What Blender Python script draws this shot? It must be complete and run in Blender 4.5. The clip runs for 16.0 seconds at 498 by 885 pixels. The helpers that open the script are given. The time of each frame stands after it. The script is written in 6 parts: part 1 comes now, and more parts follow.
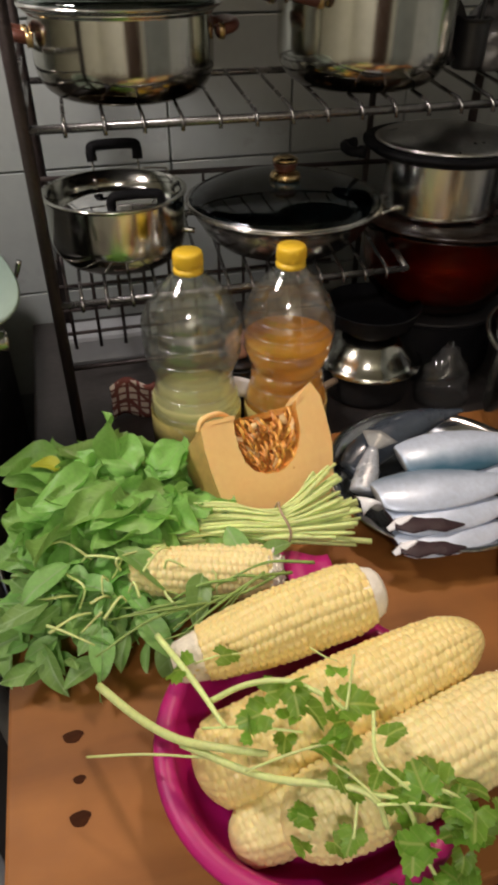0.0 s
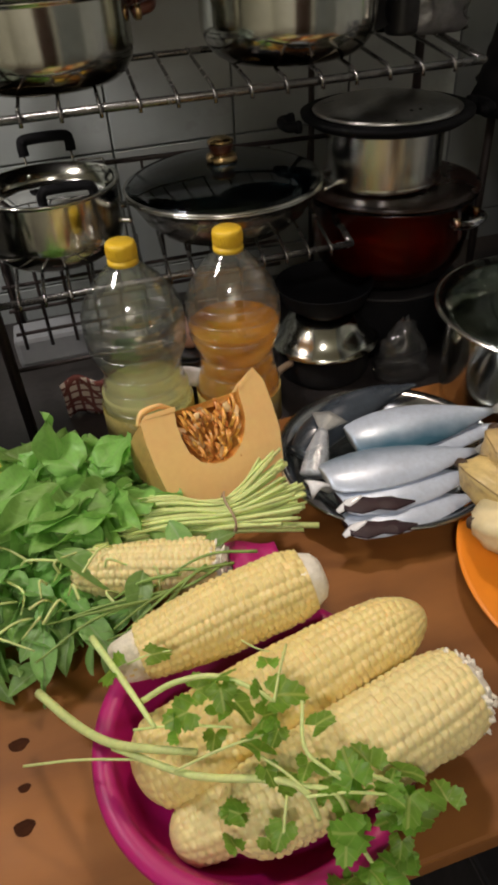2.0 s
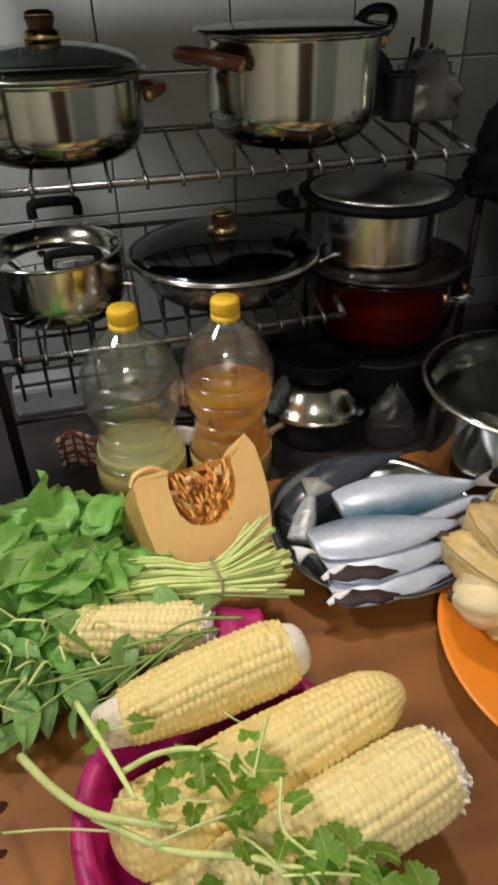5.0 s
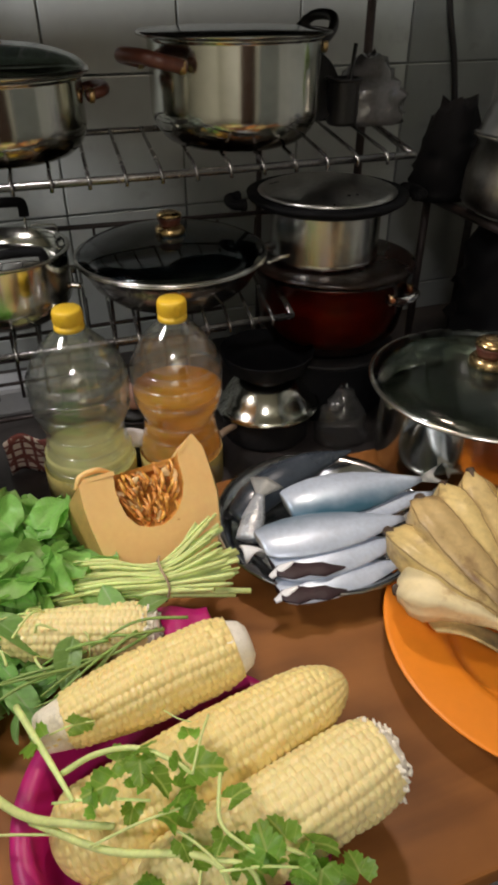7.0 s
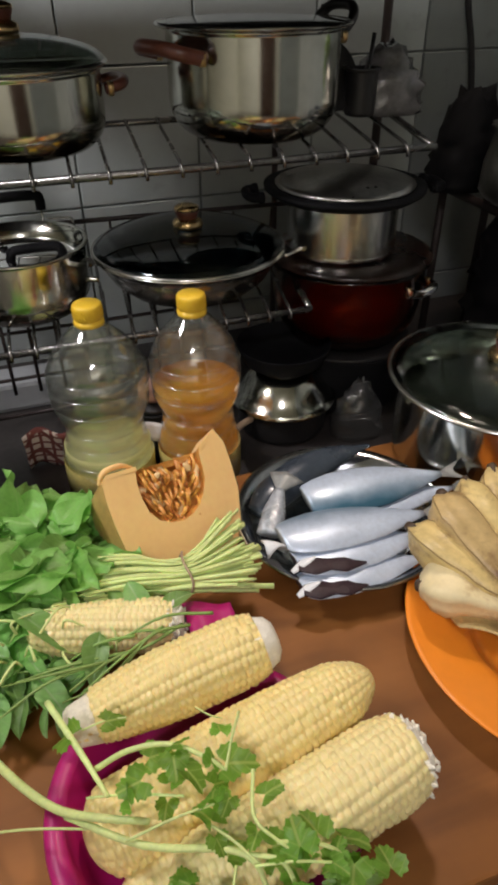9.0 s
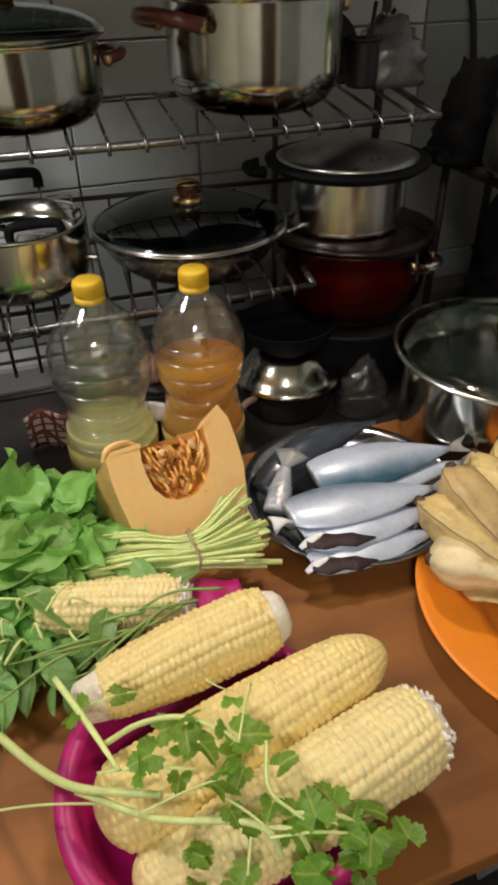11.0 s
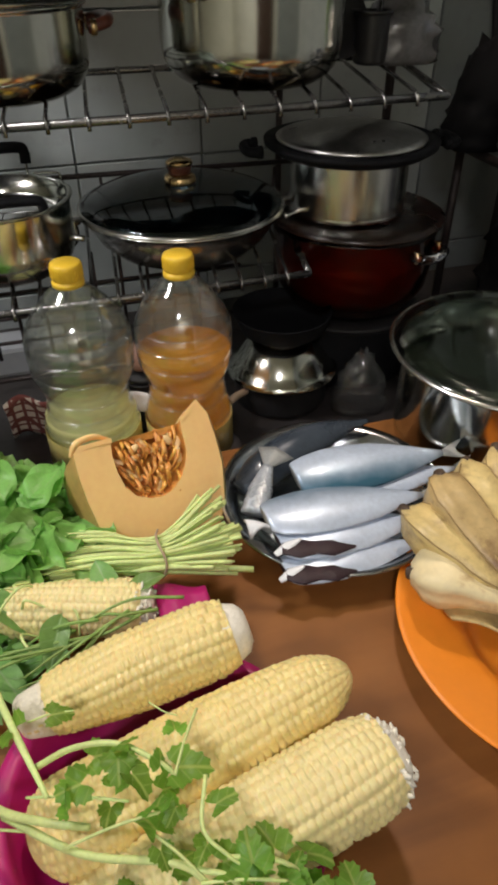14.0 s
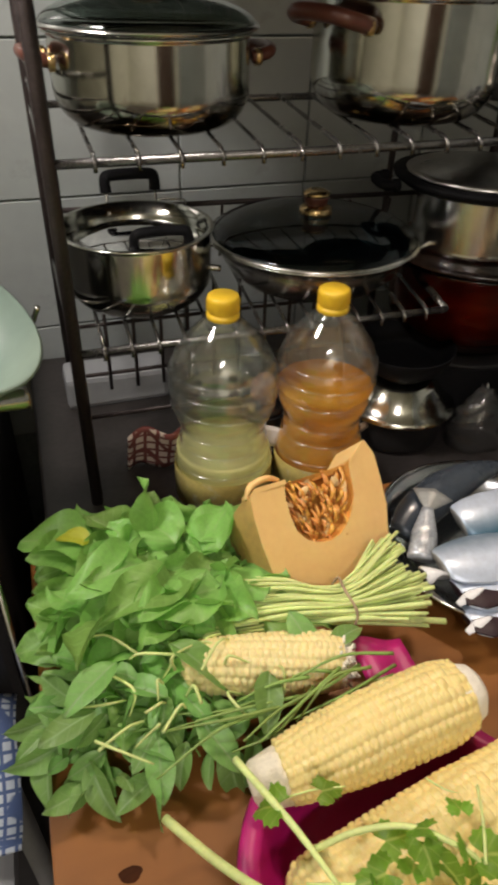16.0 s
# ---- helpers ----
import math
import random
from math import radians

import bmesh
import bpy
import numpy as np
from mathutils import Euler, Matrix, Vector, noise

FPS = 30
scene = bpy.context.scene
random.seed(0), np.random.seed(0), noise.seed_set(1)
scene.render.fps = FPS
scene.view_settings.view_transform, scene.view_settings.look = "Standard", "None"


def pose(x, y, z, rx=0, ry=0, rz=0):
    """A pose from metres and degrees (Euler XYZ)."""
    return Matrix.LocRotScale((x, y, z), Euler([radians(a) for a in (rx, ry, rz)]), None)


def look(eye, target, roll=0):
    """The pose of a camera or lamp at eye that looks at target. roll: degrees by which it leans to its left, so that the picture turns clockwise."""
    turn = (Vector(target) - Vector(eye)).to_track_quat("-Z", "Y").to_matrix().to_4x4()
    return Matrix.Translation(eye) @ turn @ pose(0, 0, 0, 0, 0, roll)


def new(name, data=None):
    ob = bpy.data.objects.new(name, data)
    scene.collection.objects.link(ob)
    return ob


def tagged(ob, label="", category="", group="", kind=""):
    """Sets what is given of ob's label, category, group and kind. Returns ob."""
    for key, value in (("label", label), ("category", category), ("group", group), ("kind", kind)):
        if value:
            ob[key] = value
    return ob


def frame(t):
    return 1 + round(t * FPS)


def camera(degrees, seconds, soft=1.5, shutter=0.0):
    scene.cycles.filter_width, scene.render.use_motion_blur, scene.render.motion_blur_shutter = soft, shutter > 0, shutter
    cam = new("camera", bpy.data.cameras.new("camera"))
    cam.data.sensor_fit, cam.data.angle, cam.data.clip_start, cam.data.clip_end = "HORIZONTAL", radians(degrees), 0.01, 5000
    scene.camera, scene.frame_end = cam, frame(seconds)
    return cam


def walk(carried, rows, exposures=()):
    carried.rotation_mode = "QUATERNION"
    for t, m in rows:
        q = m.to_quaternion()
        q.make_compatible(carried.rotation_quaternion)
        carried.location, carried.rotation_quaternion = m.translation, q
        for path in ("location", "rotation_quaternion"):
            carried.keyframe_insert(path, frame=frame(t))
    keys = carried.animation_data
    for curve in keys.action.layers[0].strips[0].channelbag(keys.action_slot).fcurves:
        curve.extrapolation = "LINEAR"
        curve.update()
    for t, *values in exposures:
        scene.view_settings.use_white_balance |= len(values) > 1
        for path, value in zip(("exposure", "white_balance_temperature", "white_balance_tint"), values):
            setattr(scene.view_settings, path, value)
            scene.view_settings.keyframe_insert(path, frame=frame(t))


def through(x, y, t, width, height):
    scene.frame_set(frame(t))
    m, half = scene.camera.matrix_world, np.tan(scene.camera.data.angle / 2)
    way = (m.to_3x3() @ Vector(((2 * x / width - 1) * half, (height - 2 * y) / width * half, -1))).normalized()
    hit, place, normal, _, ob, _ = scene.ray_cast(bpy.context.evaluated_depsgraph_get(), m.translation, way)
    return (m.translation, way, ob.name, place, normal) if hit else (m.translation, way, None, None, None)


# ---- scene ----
cam = camera(40.7, 16.0, 3.5, 0.4)
METRES, EYE, TILT, LEAN, TURN = 0.78, 1.265, -37.5, 0.0, -14.6
ROWS = [
    (0.0, 0.0, 0.0, 0.0, 0.0, 0.0, -0.0),
    (0.5, 0.0359, 0.0103, -0.0072, -0.48, -0.99, 2.07),
    (1.0, 0.0635, 0.0059, -0.0004, -0.24, -1.1, 3.72),
    (1.5, 0.064, 0.0053, 0.0036, -0.2, -0.47, 3.31),
    (2.0, 0.0739, 0.017, -0.0006, 0.0, -1.1, 4.02),
    (2.5, 0.0944, 0.0188, 0.0002, -0.4, -0.57, 4.61),
    (3.0, 0.1274, 0.0107, 0.0029, -2.21, 0.69, 5.38),
    (3.5, 0.1447, 0.0037, 0.0073, -5.18, 0.33, 4.45),
    (4.0, 0.1306, 0.0052, 0.0126, -3.88, 0.02, 3.76),
    (4.5, 0.0747, -0.0084, 0.0313, -0.68, 2.02, 1.93),
    (7.0, 0.1004, -0.0106, 0.02, -3.71, 2.84, 2.92),
    (7.5, 0.1319, -0.0068, 0.0214, -4.78, 2.08, 4.46),
    (8.0, 0.1213, -0.0078, 0.0251, -4.02, 1.81, 4.53),
    (8.5, 0.0858, -0.0135, 0.0344, -3.36, 1.92, 2.94),
    (11.0, 0.0704, 0.0029, 0.0121, -3.3, 1.02, 3.67),
    (11.5, 0.1391, 0.0051, 0.0168, -5.48, 1.24, 5.89),
    (12.0, 0.1936, -0.0015, 0.0058, -9.04, 1.45, 8.48),
    (12.2, 0.1789, 0.007, -0.003, -12.14, 2.22, 7.64),
    (12.5, 0.1842, -0.0235, 0.0259, -8.5, 2.45, 7.1),
    (13.0, 0.1464, -0.0003, 0.0439, -5.26, 4.24, 4.78),
    (13.5, 0.1293, 0.0346, 0.0384, -4.13, 1.08, 2.62),
    (14.0, 0.1257, 0.0492, 0.029, -1.7, -0.3, 1.71),
    (14.5, 0.1054, 0.0541, 0.0546, -1.05, 1.49, 1.12),
    (15.0, 0.0075, 0.0613, 0.0803, -1.59, 1.89, 0.14),
    (15.2, -0.021, 0.0796, 0.0772, -1.8, 1.13, 1.14),
    (15.5, -0.0544, 0.0859, 0.0655, -3.78, 1.56, 2.55),
    (16.0, -0.1049, 0.088, 0.066, -3.12, 1.0, 0.7),
]
EXPOSURES = [(0.0, -0.06, 6750, 25), (0.8, -0.29, 6650, 23), (2.2, -0.29, 6700, 22), (2.8, -0.29, 6850, 21), (3.5, -0.29, 6450, 21), (4.0, -0.23, 6350, 21), (4.5, -0.11, 6500, 22), (7.0, -0.11, 6500, 22), (7.5, -0.11, 6250, 23), (8.0, -0.11, 6200, 23), (11.0, -0.09, 6600, 22),
             (12.0, 0.05, 5800, 21), (12.5, 0.21, 5400, 20), (13.0, 0.18, 5900, 19), (13.6, 0.12, 6100, 20), (14.2, -0.11, 6400, 20), (16.0, -0.01, 6800, 22)]
walk(cam, [(t, pose(0, 0, EYE, TILT, LEAN, TURN) @ pose(METRES * x, METRES * y, METRES * z, 90 + pitch, roll, yaw)) for t, x, y, z, yaw, pitch, roll in ROWS], EXPOSURES)

# ---- light ----
world = bpy.data.worlds.new("night")
world.use_nodes = True
world.node_tree.nodes["Background"].inputs[0].default_value = (0.02, 0.025, 0.03, 1)
world.node_tree.nodes["Background"].inputs[1].default_value = 0.3
scene.world = world


def lamp(name, place, aim, size, power, colour):
    data = bpy.data.lights.new(name, "AREA")
    data.shape, data.size, data.energy, data.color = "DISK", size, power, colour
    ob = new(name, data)
    ob.matrix_basis = look(place, aim)
    return ob


lamp("ceiling_lamp", (0.46, 0.84, 2.1), (0.18, 0.2, 0.75), 0.12, 3.2, (1.0, 0.85, 0.64)).data.spread = radians(120)
lamp("tube_lamp", (-0.5, 0.64, 1.75), (0.42, 1.0, 1.04), 0.2, 6.2, (0.96, 0.97, 0.9)).data.spread = radians(140)
# Added fill, no lamp of the room: bounced off the south wall.
lamp("bounce_fill", (-0.35, -0.95, 2.35), (0.0, -1.65, 1.1), 0.3, 27.5, (0.98, 0.97, 0.92))

# ---- materials ----


def mat(name, colour, rough=0.5, metal=0.0, spread=0.12, scale=30.0, bump=0.0, bump_scale=200.0, coat=0.0, per_object=0.0, sub=0.0, second=None, amount=0.5, spec=0.5):
    """Base colour with fine and coarse variation, optional second colour in blotches, fine relief."""
    m = bpy.data.materials.new(name)
    m.use_nodes = True
    t = m.node_tree
    n, l = t.nodes, t.links
    b = n["Principled BSDF"]
    b.inputs["Metallic"].default_value = metal
    b.inputs["Coat Weight"].default_value = coat
    b.inputs["Specular IOR Level"].default_value = spec
    if sub:
        b.inputs["Subsurface Weight"].default_value = sub
        b.inputs["Subsurface Radius"].default_value = (0.006, 0.003, 0.0015)
    co = n.new("ShaderNodeTexCoord")
    fine = n.new("ShaderNodeTexNoise")
    fine.inputs["Scale"].default_value = scale * 6
    fine.inputs["Detail"].default_value = 6
    coarse = n.new("ShaderNodeTexNoise")
    coarse.inputs["Scale"].default_value = scale
    coarse.inputs["Detail"].default_value = 4
    for x in (fine, coarse):
        l.new(co.outputs["Object"], x.inputs["Vector"])
    ramp = n.new("ShaderNodeValToRGB")
    ramp.color_ramp.elements[0].position, ramp.color_ramp.elements[1].position = 0.3, 0.7
    dark = [c * (1 - spread) for c in colour]
    light = [min(1, c * (1 + spread)) for c in colour]
    ramp.color_ramp.elements[0].color = (*dark, 1)
    ramp.color_ramp.elements[1].color = (*light, 1)
    mid = n.new("ShaderNodeMath")
    mid.operation = "MULTIPLY_ADD"
    mid.inputs[1].default_value = 0.45
    l.new(fine.outputs["Fac"], mid.inputs[0])
    half = n.new("ShaderNodeMath")
    half.operation = "MULTIPLY"
    half.inputs[1].default_value = 0.55
    l.new(coarse.outputs["Fac"], half.inputs[0])
    l.new(half.outputs[0], mid.inputs[2])
    l.new(mid.outputs[0], ramp.inputs["Fac"])
    out = ramp.outputs["Color"]
    if second:
        blotch = n.new("ShaderNodeTexNoise")
        blotch.inputs["Scale"].default_value = scale * 0.8
        blotch.inputs["Detail"].default_value = 7
        blotch.inputs["Roughness"].default_value = 0.65
        l.new(co.outputs["Object"], blotch.inputs["Vector"])
        edge = n.new("ShaderNodeValToRGB")
        edge.color_ramp.elements[0].position = 1 - amount - 0.08
        edge.color_ramp.elements[1].position = 1 - amount + 0.08
        l.new(blotch.outputs["Fac"], edge.inputs["Fac"])
        mix = n.new("ShaderNodeMix")
        mix.data_type = "RGBA"
        l.new(edge.outputs["Color"], mix.inputs["Factor"])
        l.new(out, mix.inputs["A"])
        mix.inputs["B"].default_value = (*second, 1)
        out = mix.outputs["Result"]
    if per_object:
        info = n.new("ShaderNodeObjectInfo")
        rng = n.new("ShaderNodeMapRange")
        rng.inputs["To Min"].default_value, rng.inputs["To Max"].default_value = 1 - per_object, 1 + per_object
        l.new(info.outputs["Random"], rng.inputs["Value"])
        hsv = n.new("ShaderNodeHueSaturation")
        l.new(rng.outputs["Result"], hsv.inputs["Value"])
        hue = n.new("ShaderNodeMapRange")
        hue.inputs["To Min"].default_value, hue.inputs["To Max"].default_value = 0.5 - per_object * 0.06, 0.5 + per_object * 0.06
        l.new(info.outputs["Random"], hue.inputs["Value"])
        l.new(hue.outputs["Result"], hsv.inputs["Hue"])
        l.new(out, hsv.inputs["Color"])
        out = hsv.outputs["Color"]
    l.new(out, b.inputs["Base Color"])
    rr = n.new("ShaderNodeMapRange")
    rr.inputs["To Min"].default_value, rr.inputs["To Max"].default_value = max(0.02, rough * 0.75), min(1, rough * 1.25)
    l.new(coarse.outputs["Fac"], rr.inputs["Value"])
    l.new(rr.outputs["Result"], b.inputs["Roughness"])
    if bump:
        rel = n.new("ShaderNodeTexNoise")
        rel.inputs["Scale"].default_value = bump_scale
        rel.inputs["Detail"].default_value = 5
        l.new(co.outputs["Object"], rel.inputs["Vector"])
        bp = n.new("ShaderNodeBump")
        bp.inputs["Strength"].default_value = bump
        bp.inputs["Distance"].default_value = 0.002
        l.new(rel.outputs["Fac"], bp.inputs["Height"])
        l.new(bp.outputs["Normal"], b.inputs["Normal"])
    return m


def glass(name, colour, rough=0.02, ior=1.45):
    m = bpy.data.materials.new(name)
    m.use_nodes = True
    n = m.node_tree.nodes
    b = n["Principled BSDF"]
    b.inputs["Base Color"].default_value = (*colour, 1)
    b.inputs["Transmission Weight"].default_value = 1.0
    b.inputs["IOR"].default_value = ior
    co = n.new("ShaderNodeTexCoord")
    no = n.new("ShaderNodeTexNoise")
    no.inputs["Scale"].default_value = 14
    no.inputs["Detail"].default_value = 5
    m.node_tree.links.new(co.outputs["Object"], no.inputs["Vector"])
    rr = n.new("ShaderNodeMapRange")
    rr.inputs["To Min"].default_value, rr.inputs["To Max"].default_value = rough * 0.5, rough * 1.8
    m.node_tree.links.new(no.outputs["Fac"], rr.inputs["Value"])
    m.node_tree.links.new(rr.outputs["Result"], b.inputs["Roughness"])
    return m


def leaf_mat(name, colour, vein, vein_step, through=0.35):
    """Leaf blade with a pale midrib and side veins along its own axes, and light coming through."""
    m = mat(name, colour, 0.4, 0, 0.16, 45, 0, 0, per_object=0.2)
    n, l = m.node_tree.nodes, m.node_tree.links
    b = n["Principled BSDF"]
    base = b.inputs["Base Color"].links[0].from_socket
    co = n.new("ShaderNodeTexCoord")
    xyz = n.new("ShaderNodeSeparateXYZ")
    l.new(co.outputs["Object"], xyz.inputs[0])
    side = n.new("ShaderNodeMath")
    side.operation = "ABSOLUTE"
    l.new(xyz.outputs["X"], side.inputs[0])
    slope = n.new("ShaderNodeMath")
    slope.operation = "MULTIPLY_ADD"
    slope.inputs[1].default_value = -0.9
    l.new(side.outputs[0], slope.inputs[0])
    l.new(xyz.outputs["Y"], slope.inputs[2])
    wave = n.new("ShaderNodeMath")
    wave.operation = "PINGPONG"
    wave.inputs[1].default_value = vein_step
    l.new(slope.outputs[0], wave.inputs[0])
    thin = n.new("ShaderNodeMapRange")
    thin.inputs["From Min"].default_value, thin.inputs["From Max"].default_value = 0.0, vein_step * 0.22
    thin.inputs["To Min"].default_value, thin.inputs["To Max"].default_value = 0.4, 0.0
    l.new(wave.outputs[0], thin.inputs["Value"])
    rib = n.new("ShaderNodeMapRange")
    rib.inputs["From Min"].default_value, rib.inputs["From Max"].default_value = 0.0003, 0.0012
    rib.inputs["To Min"].default_value, rib.inputs["To Max"].default_value = 0.9, 0.0
    l.new(side.outputs[0], rib.inputs["Value"])
    most = n.new("ShaderNodeMath")
    most.operation = "MAXIMUM"
    l.new(thin.outputs["Result"], most.inputs[0])
    l.new(rib.outputs["Result"], most.inputs[1])
    mix = n.new("ShaderNodeMix")
    mix.data_type = "RGBA"
    l.new(most.outputs[0], mix.inputs["Factor"])
    l.new(base, mix.inputs["A"])
    mix.inputs["B"].default_value = (*vein, 1)
    l.new(mix.outputs["Result"], b.inputs["Base Color"])
    rel = n.new("ShaderNodeTexNoise")
    rel.inputs["Scale"].default_value = 120
    l.new(co.outputs["Object"], rel.inputs["Vector"])
    high = n.new("ShaderNodeMath")
    high.operation = "MULTIPLY_ADD"
    high.inputs[1].default_value = -0.8
    l.new(most.outputs[0], high.inputs[0])
    l.new(rel.outputs["Fac"], high.inputs[2])
    bp = n.new("ShaderNodeBump")
    bp.inputs["Strength"].default_value = 0.28
    bp.inputs["Distance"].default_value = 0.0015
    l.new(high.outputs[0], bp.inputs["Height"])
    l.new(bp.outputs["Normal"], b.inputs["Normal"])
    tr = n.new("ShaderNodeBsdfTranslucent")
    l.new(mix.outputs["Result"], tr.inputs["Color"])
    both = n.new("ShaderNodeMixShader")
    both.inputs[0].default_value = through
    l.new(b.outputs[0], both.inputs[1])
    l.new(tr.outputs[0], both.inputs[2])
    l.new(both.outputs[0], n["Material Output"].inputs["Surface"])
    return m


def film(name, tint, haze, haze_colour, rough, ior=1.5):
    """Thin clear plastic: straight-through light, a trace of haze, gloss by Fresnel."""
    m = bpy.data.materials.new(name)
    m.use_nodes = True
    n, l = m.node_tree.nodes, m.node_tree.links
    n.remove(n["Principled BSDF"])
    clear = n.new("ShaderNodeBsdfTransparent")
    clear.inputs["Color"].default_value = (*tint, 1)
    dull = n.new("ShaderNodeBsdfTranslucent")
    dull.inputs["Color"].default_value = (*haze_colour, 1)
    flat = n.new("ShaderNodeBsdfDiffuse")
    flat.inputs["Color"].default_value = (*haze_colour, 1)
    both = n.new("ShaderNodeMixShader")
    l.new(dull.outputs[0], both.inputs[1])
    l.new(flat.outputs[0], both.inputs[2])
    co = n.new("ShaderNodeTexCoord")
    no = n.new("ShaderNodeTexNoise")
    no.inputs["Scale"].default_value = 25
    no.inputs["Detail"].default_value = 5
    l.new(co.outputs["Object"], no.inputs["Vector"])
    rng_ = n.new("ShaderNodeMapRange")
    rng_.inputs["To Min"].default_value, rng_.inputs["To Max"].default_value = haze * 0.5, haze * 1.5
    l.new(no.outputs["Fac"], rng_.inputs["Value"])
    body = n.new("ShaderNodeMixShader")
    l.new(rng_.outputs["Result"], body.inputs[0])
    l.new(clear.outputs[0], body.inputs[1])
    l.new(both.outputs[0], body.inputs[2])
    gloss = n.new("ShaderNodeBsdfGlossy")
    gloss.inputs["Roughness"].default_value = rough
    lw = n.new("ShaderNodeLayerWeight")
    lw.inputs["Blend"].default_value = 0.3
    pw = n.new("ShaderNodeMath")
    pw.operation = "POWER"
    pw.inputs[1].default_value = 3.0
    l.new(lw.outputs["Facing"], pw.inputs[0])
    fr = n.new("ShaderNodeMath")
    fr.operation = "MULTIPLY_ADD"
    fr.inputs[1].default_value, fr.inputs[2].default_value = (ior - 1) * 1.1, ((ior - 1) / (ior + 1)) ** 2
    l.new(pw.outputs[0], fr.inputs[0])
    bump = n.new("ShaderNodeBump")
    bump.inputs["Strength"].default_value = 0.3
    bump.inputs["Distance"].default_value = 0.003
    l.new(no.outputs["Fac"], bump.inputs["Height"])
    l.new(bump.outputs["Normal"], gloss.inputs["Normal"])
    top = n.new("ShaderNodeMixShader")
    l.new(fr.outputs[0], top.inputs[0])
    l.new(body.outputs[0], top.inputs[1])
    l.new(gloss.outputs[0], top.inputs[2])
    l.new(top.outputs[0], n["Material Output"].inputs["Surface"])
    return m


def wood_mat(name, dark, light, rough, stretch=(1.6, 26.0, 26.0)):
    m = mat(name, light, rough, spread=0.05)
    t = m.node_tree
    n, l = t.nodes, t.links
    b = n["Principled BSDF"]
    co = n.new("ShaderNodeTexCoord")
    mp = n.new("ShaderNodeMapping")
    mp.inputs["Scale"].default_value = stretch
    l.new(co.outputs["Object"], mp.inputs["Vector"])
    wv = n.new("ShaderNodeTexNoise")
    wv.inputs["Scale"].default_value = 1.0
    wv.inputs["Detail"].default_value = 8
    wv.inputs["Distortion"].default_value = 0.6
    l.new(mp.outputs["Vector"], wv.inputs["Vector"])
    rp = n.new("ShaderNodeValToRGB")
    rp.color_ramp.elements[0].position, rp.color_ramp.elements[1].position = 0.3, 0.72
    rp.color_ramp.elements[0].color, rp.color_ramp.elements[1].color = (*dark, 1), (*light, 1)
    l.new(wv.outputs["Fac"], rp.inputs["Fac"])
    st = n.new("ShaderNodeTexNoise")
    st.inputs["Scale"].default_value = 7
    st.inputs["Detail"].default_value = 6
    l.new(co.outputs["Object"], st.inputs["Vector"])
    sr = n.new("ShaderNodeMapRange")
    sr.inputs["From Min"].default_value, sr.inputs["From Max"].default_value = 0.3, 0.7
    sr.inputs["To Min"].default_value, sr.inputs["To Max"].default_value = 0.58, 1.1
    l.new(st.outputs["Fac"], sr.inputs["Value"])
    hs = n.new("ShaderNodeHueSaturation")
    l.new(rp.outputs["Color"], hs.inputs["Color"])
    l.new(sr.outputs["Result"], hs.inputs["Value"])
    l.new(hs.outputs["Color"], b.inputs["Base Color"])
    bp = n.new("ShaderNodeBump")
    bp.inputs["Strength"].default_value = 0.15
    bp.inputs["Distance"].default_value = 0.001
    l.new(wv.outputs["Fac"], bp.inputs["Height"])
    l.new(bp.outputs["Normal"], b.inputs["Normal"])
    return m


STEEL = mat("stainless_steel", (0.58, 0.57, 0.53), 0.22, 1.0, 0.08, 18, 0.06, 60)
STEEL_DULL = mat("worn_steel", (0.42, 0.41, 0.39), 0.3, 1.0, 0.25, 22, 0.12, 90)
ALUMINIUM = mat("scrubbed_aluminium", (0.42, 0.43, 0.44), 0.3, 1.0, 0.12, 20, 0.1, 120)
POT_STEEL = mat("polished_steel", (0.56, 0.56, 0.5), 0.14, 1.0, 0.1, 18, 0.03, 25, second=(0.4, 0.38, 0.32), amount=0.38)
PLATE_STEEL = mat("plate_steel", (0.46, 0.48, 0.5), 0.17, 1.0, 0.15, 22, 0.05, 60)
WIRE = mat("greasy_wire", (0.2, 0.19, 0.18), 0.26, 0.9, 0.35, 40, 0.3, 300)
RACK_POST = mat("rusty_post", (0.04, 0.029, 0.027), 0.5, 0.4, 0.4, 40, 0.4, 250)
BLACK = mat("black_plastic", (0.014, 0.013, 0.013), 0.4, 0.0, 0.3, 30, 0.1)
MATT_BLACK = mat("matt_black_rim", (0.006, 0.006, 0.007), 0.7, 0.0, 0.3, 30, 0.1, spec=0.15)
SOOT = mat("sooty_black", (0.008, 0.007, 0.007), 0.6, 0.1, 0.4, 25, 0.3)
BAKELITE = mat("brown_bakelite", (0.11, 0.035, 0.022), 0.32, 0.0, 0.25, 30)
GOLD = mat("gold_metal", (0.6, 0.42, 0.2), 0.27, 1.0, 0.1, 30)
LID_GLASS = glass("smoky_lid_glass", (0.42, 0.48, 0.45), 0.03, 1.42)
SAUCEPAN_GLASS = glass("sunken_lid_glass", (0.05, 0.065, 0.06), 0.05, 1.15)
WOK_GLASS = glass("dark_lid_glass", (0.06, 0.1, 0.12), 0.04, 1.45)
AMBER = glass("amber_glass", (0.47, 0.15, 0.075), 0.08, 1.38)
AMBER_LID = glass("amber_lid_glass", (0.62, 0.33, 0.25), 0.22, 1.5)
RED_SOUP = mat("red_soup", (0.27, 0.07, 0.028), 0.35, 0, 0.4, 20)
PET = film("bottle_plastic", (0.97, 0.98, 0.96), 0.04, (0.74, 0.8, 0.74), 0.06, 2.05)
RIB = film("rib_plastic", (0.98, 0.99, 0.98), 0.015, (0.85, 0.87, 0.84), 0.2, 1.9)
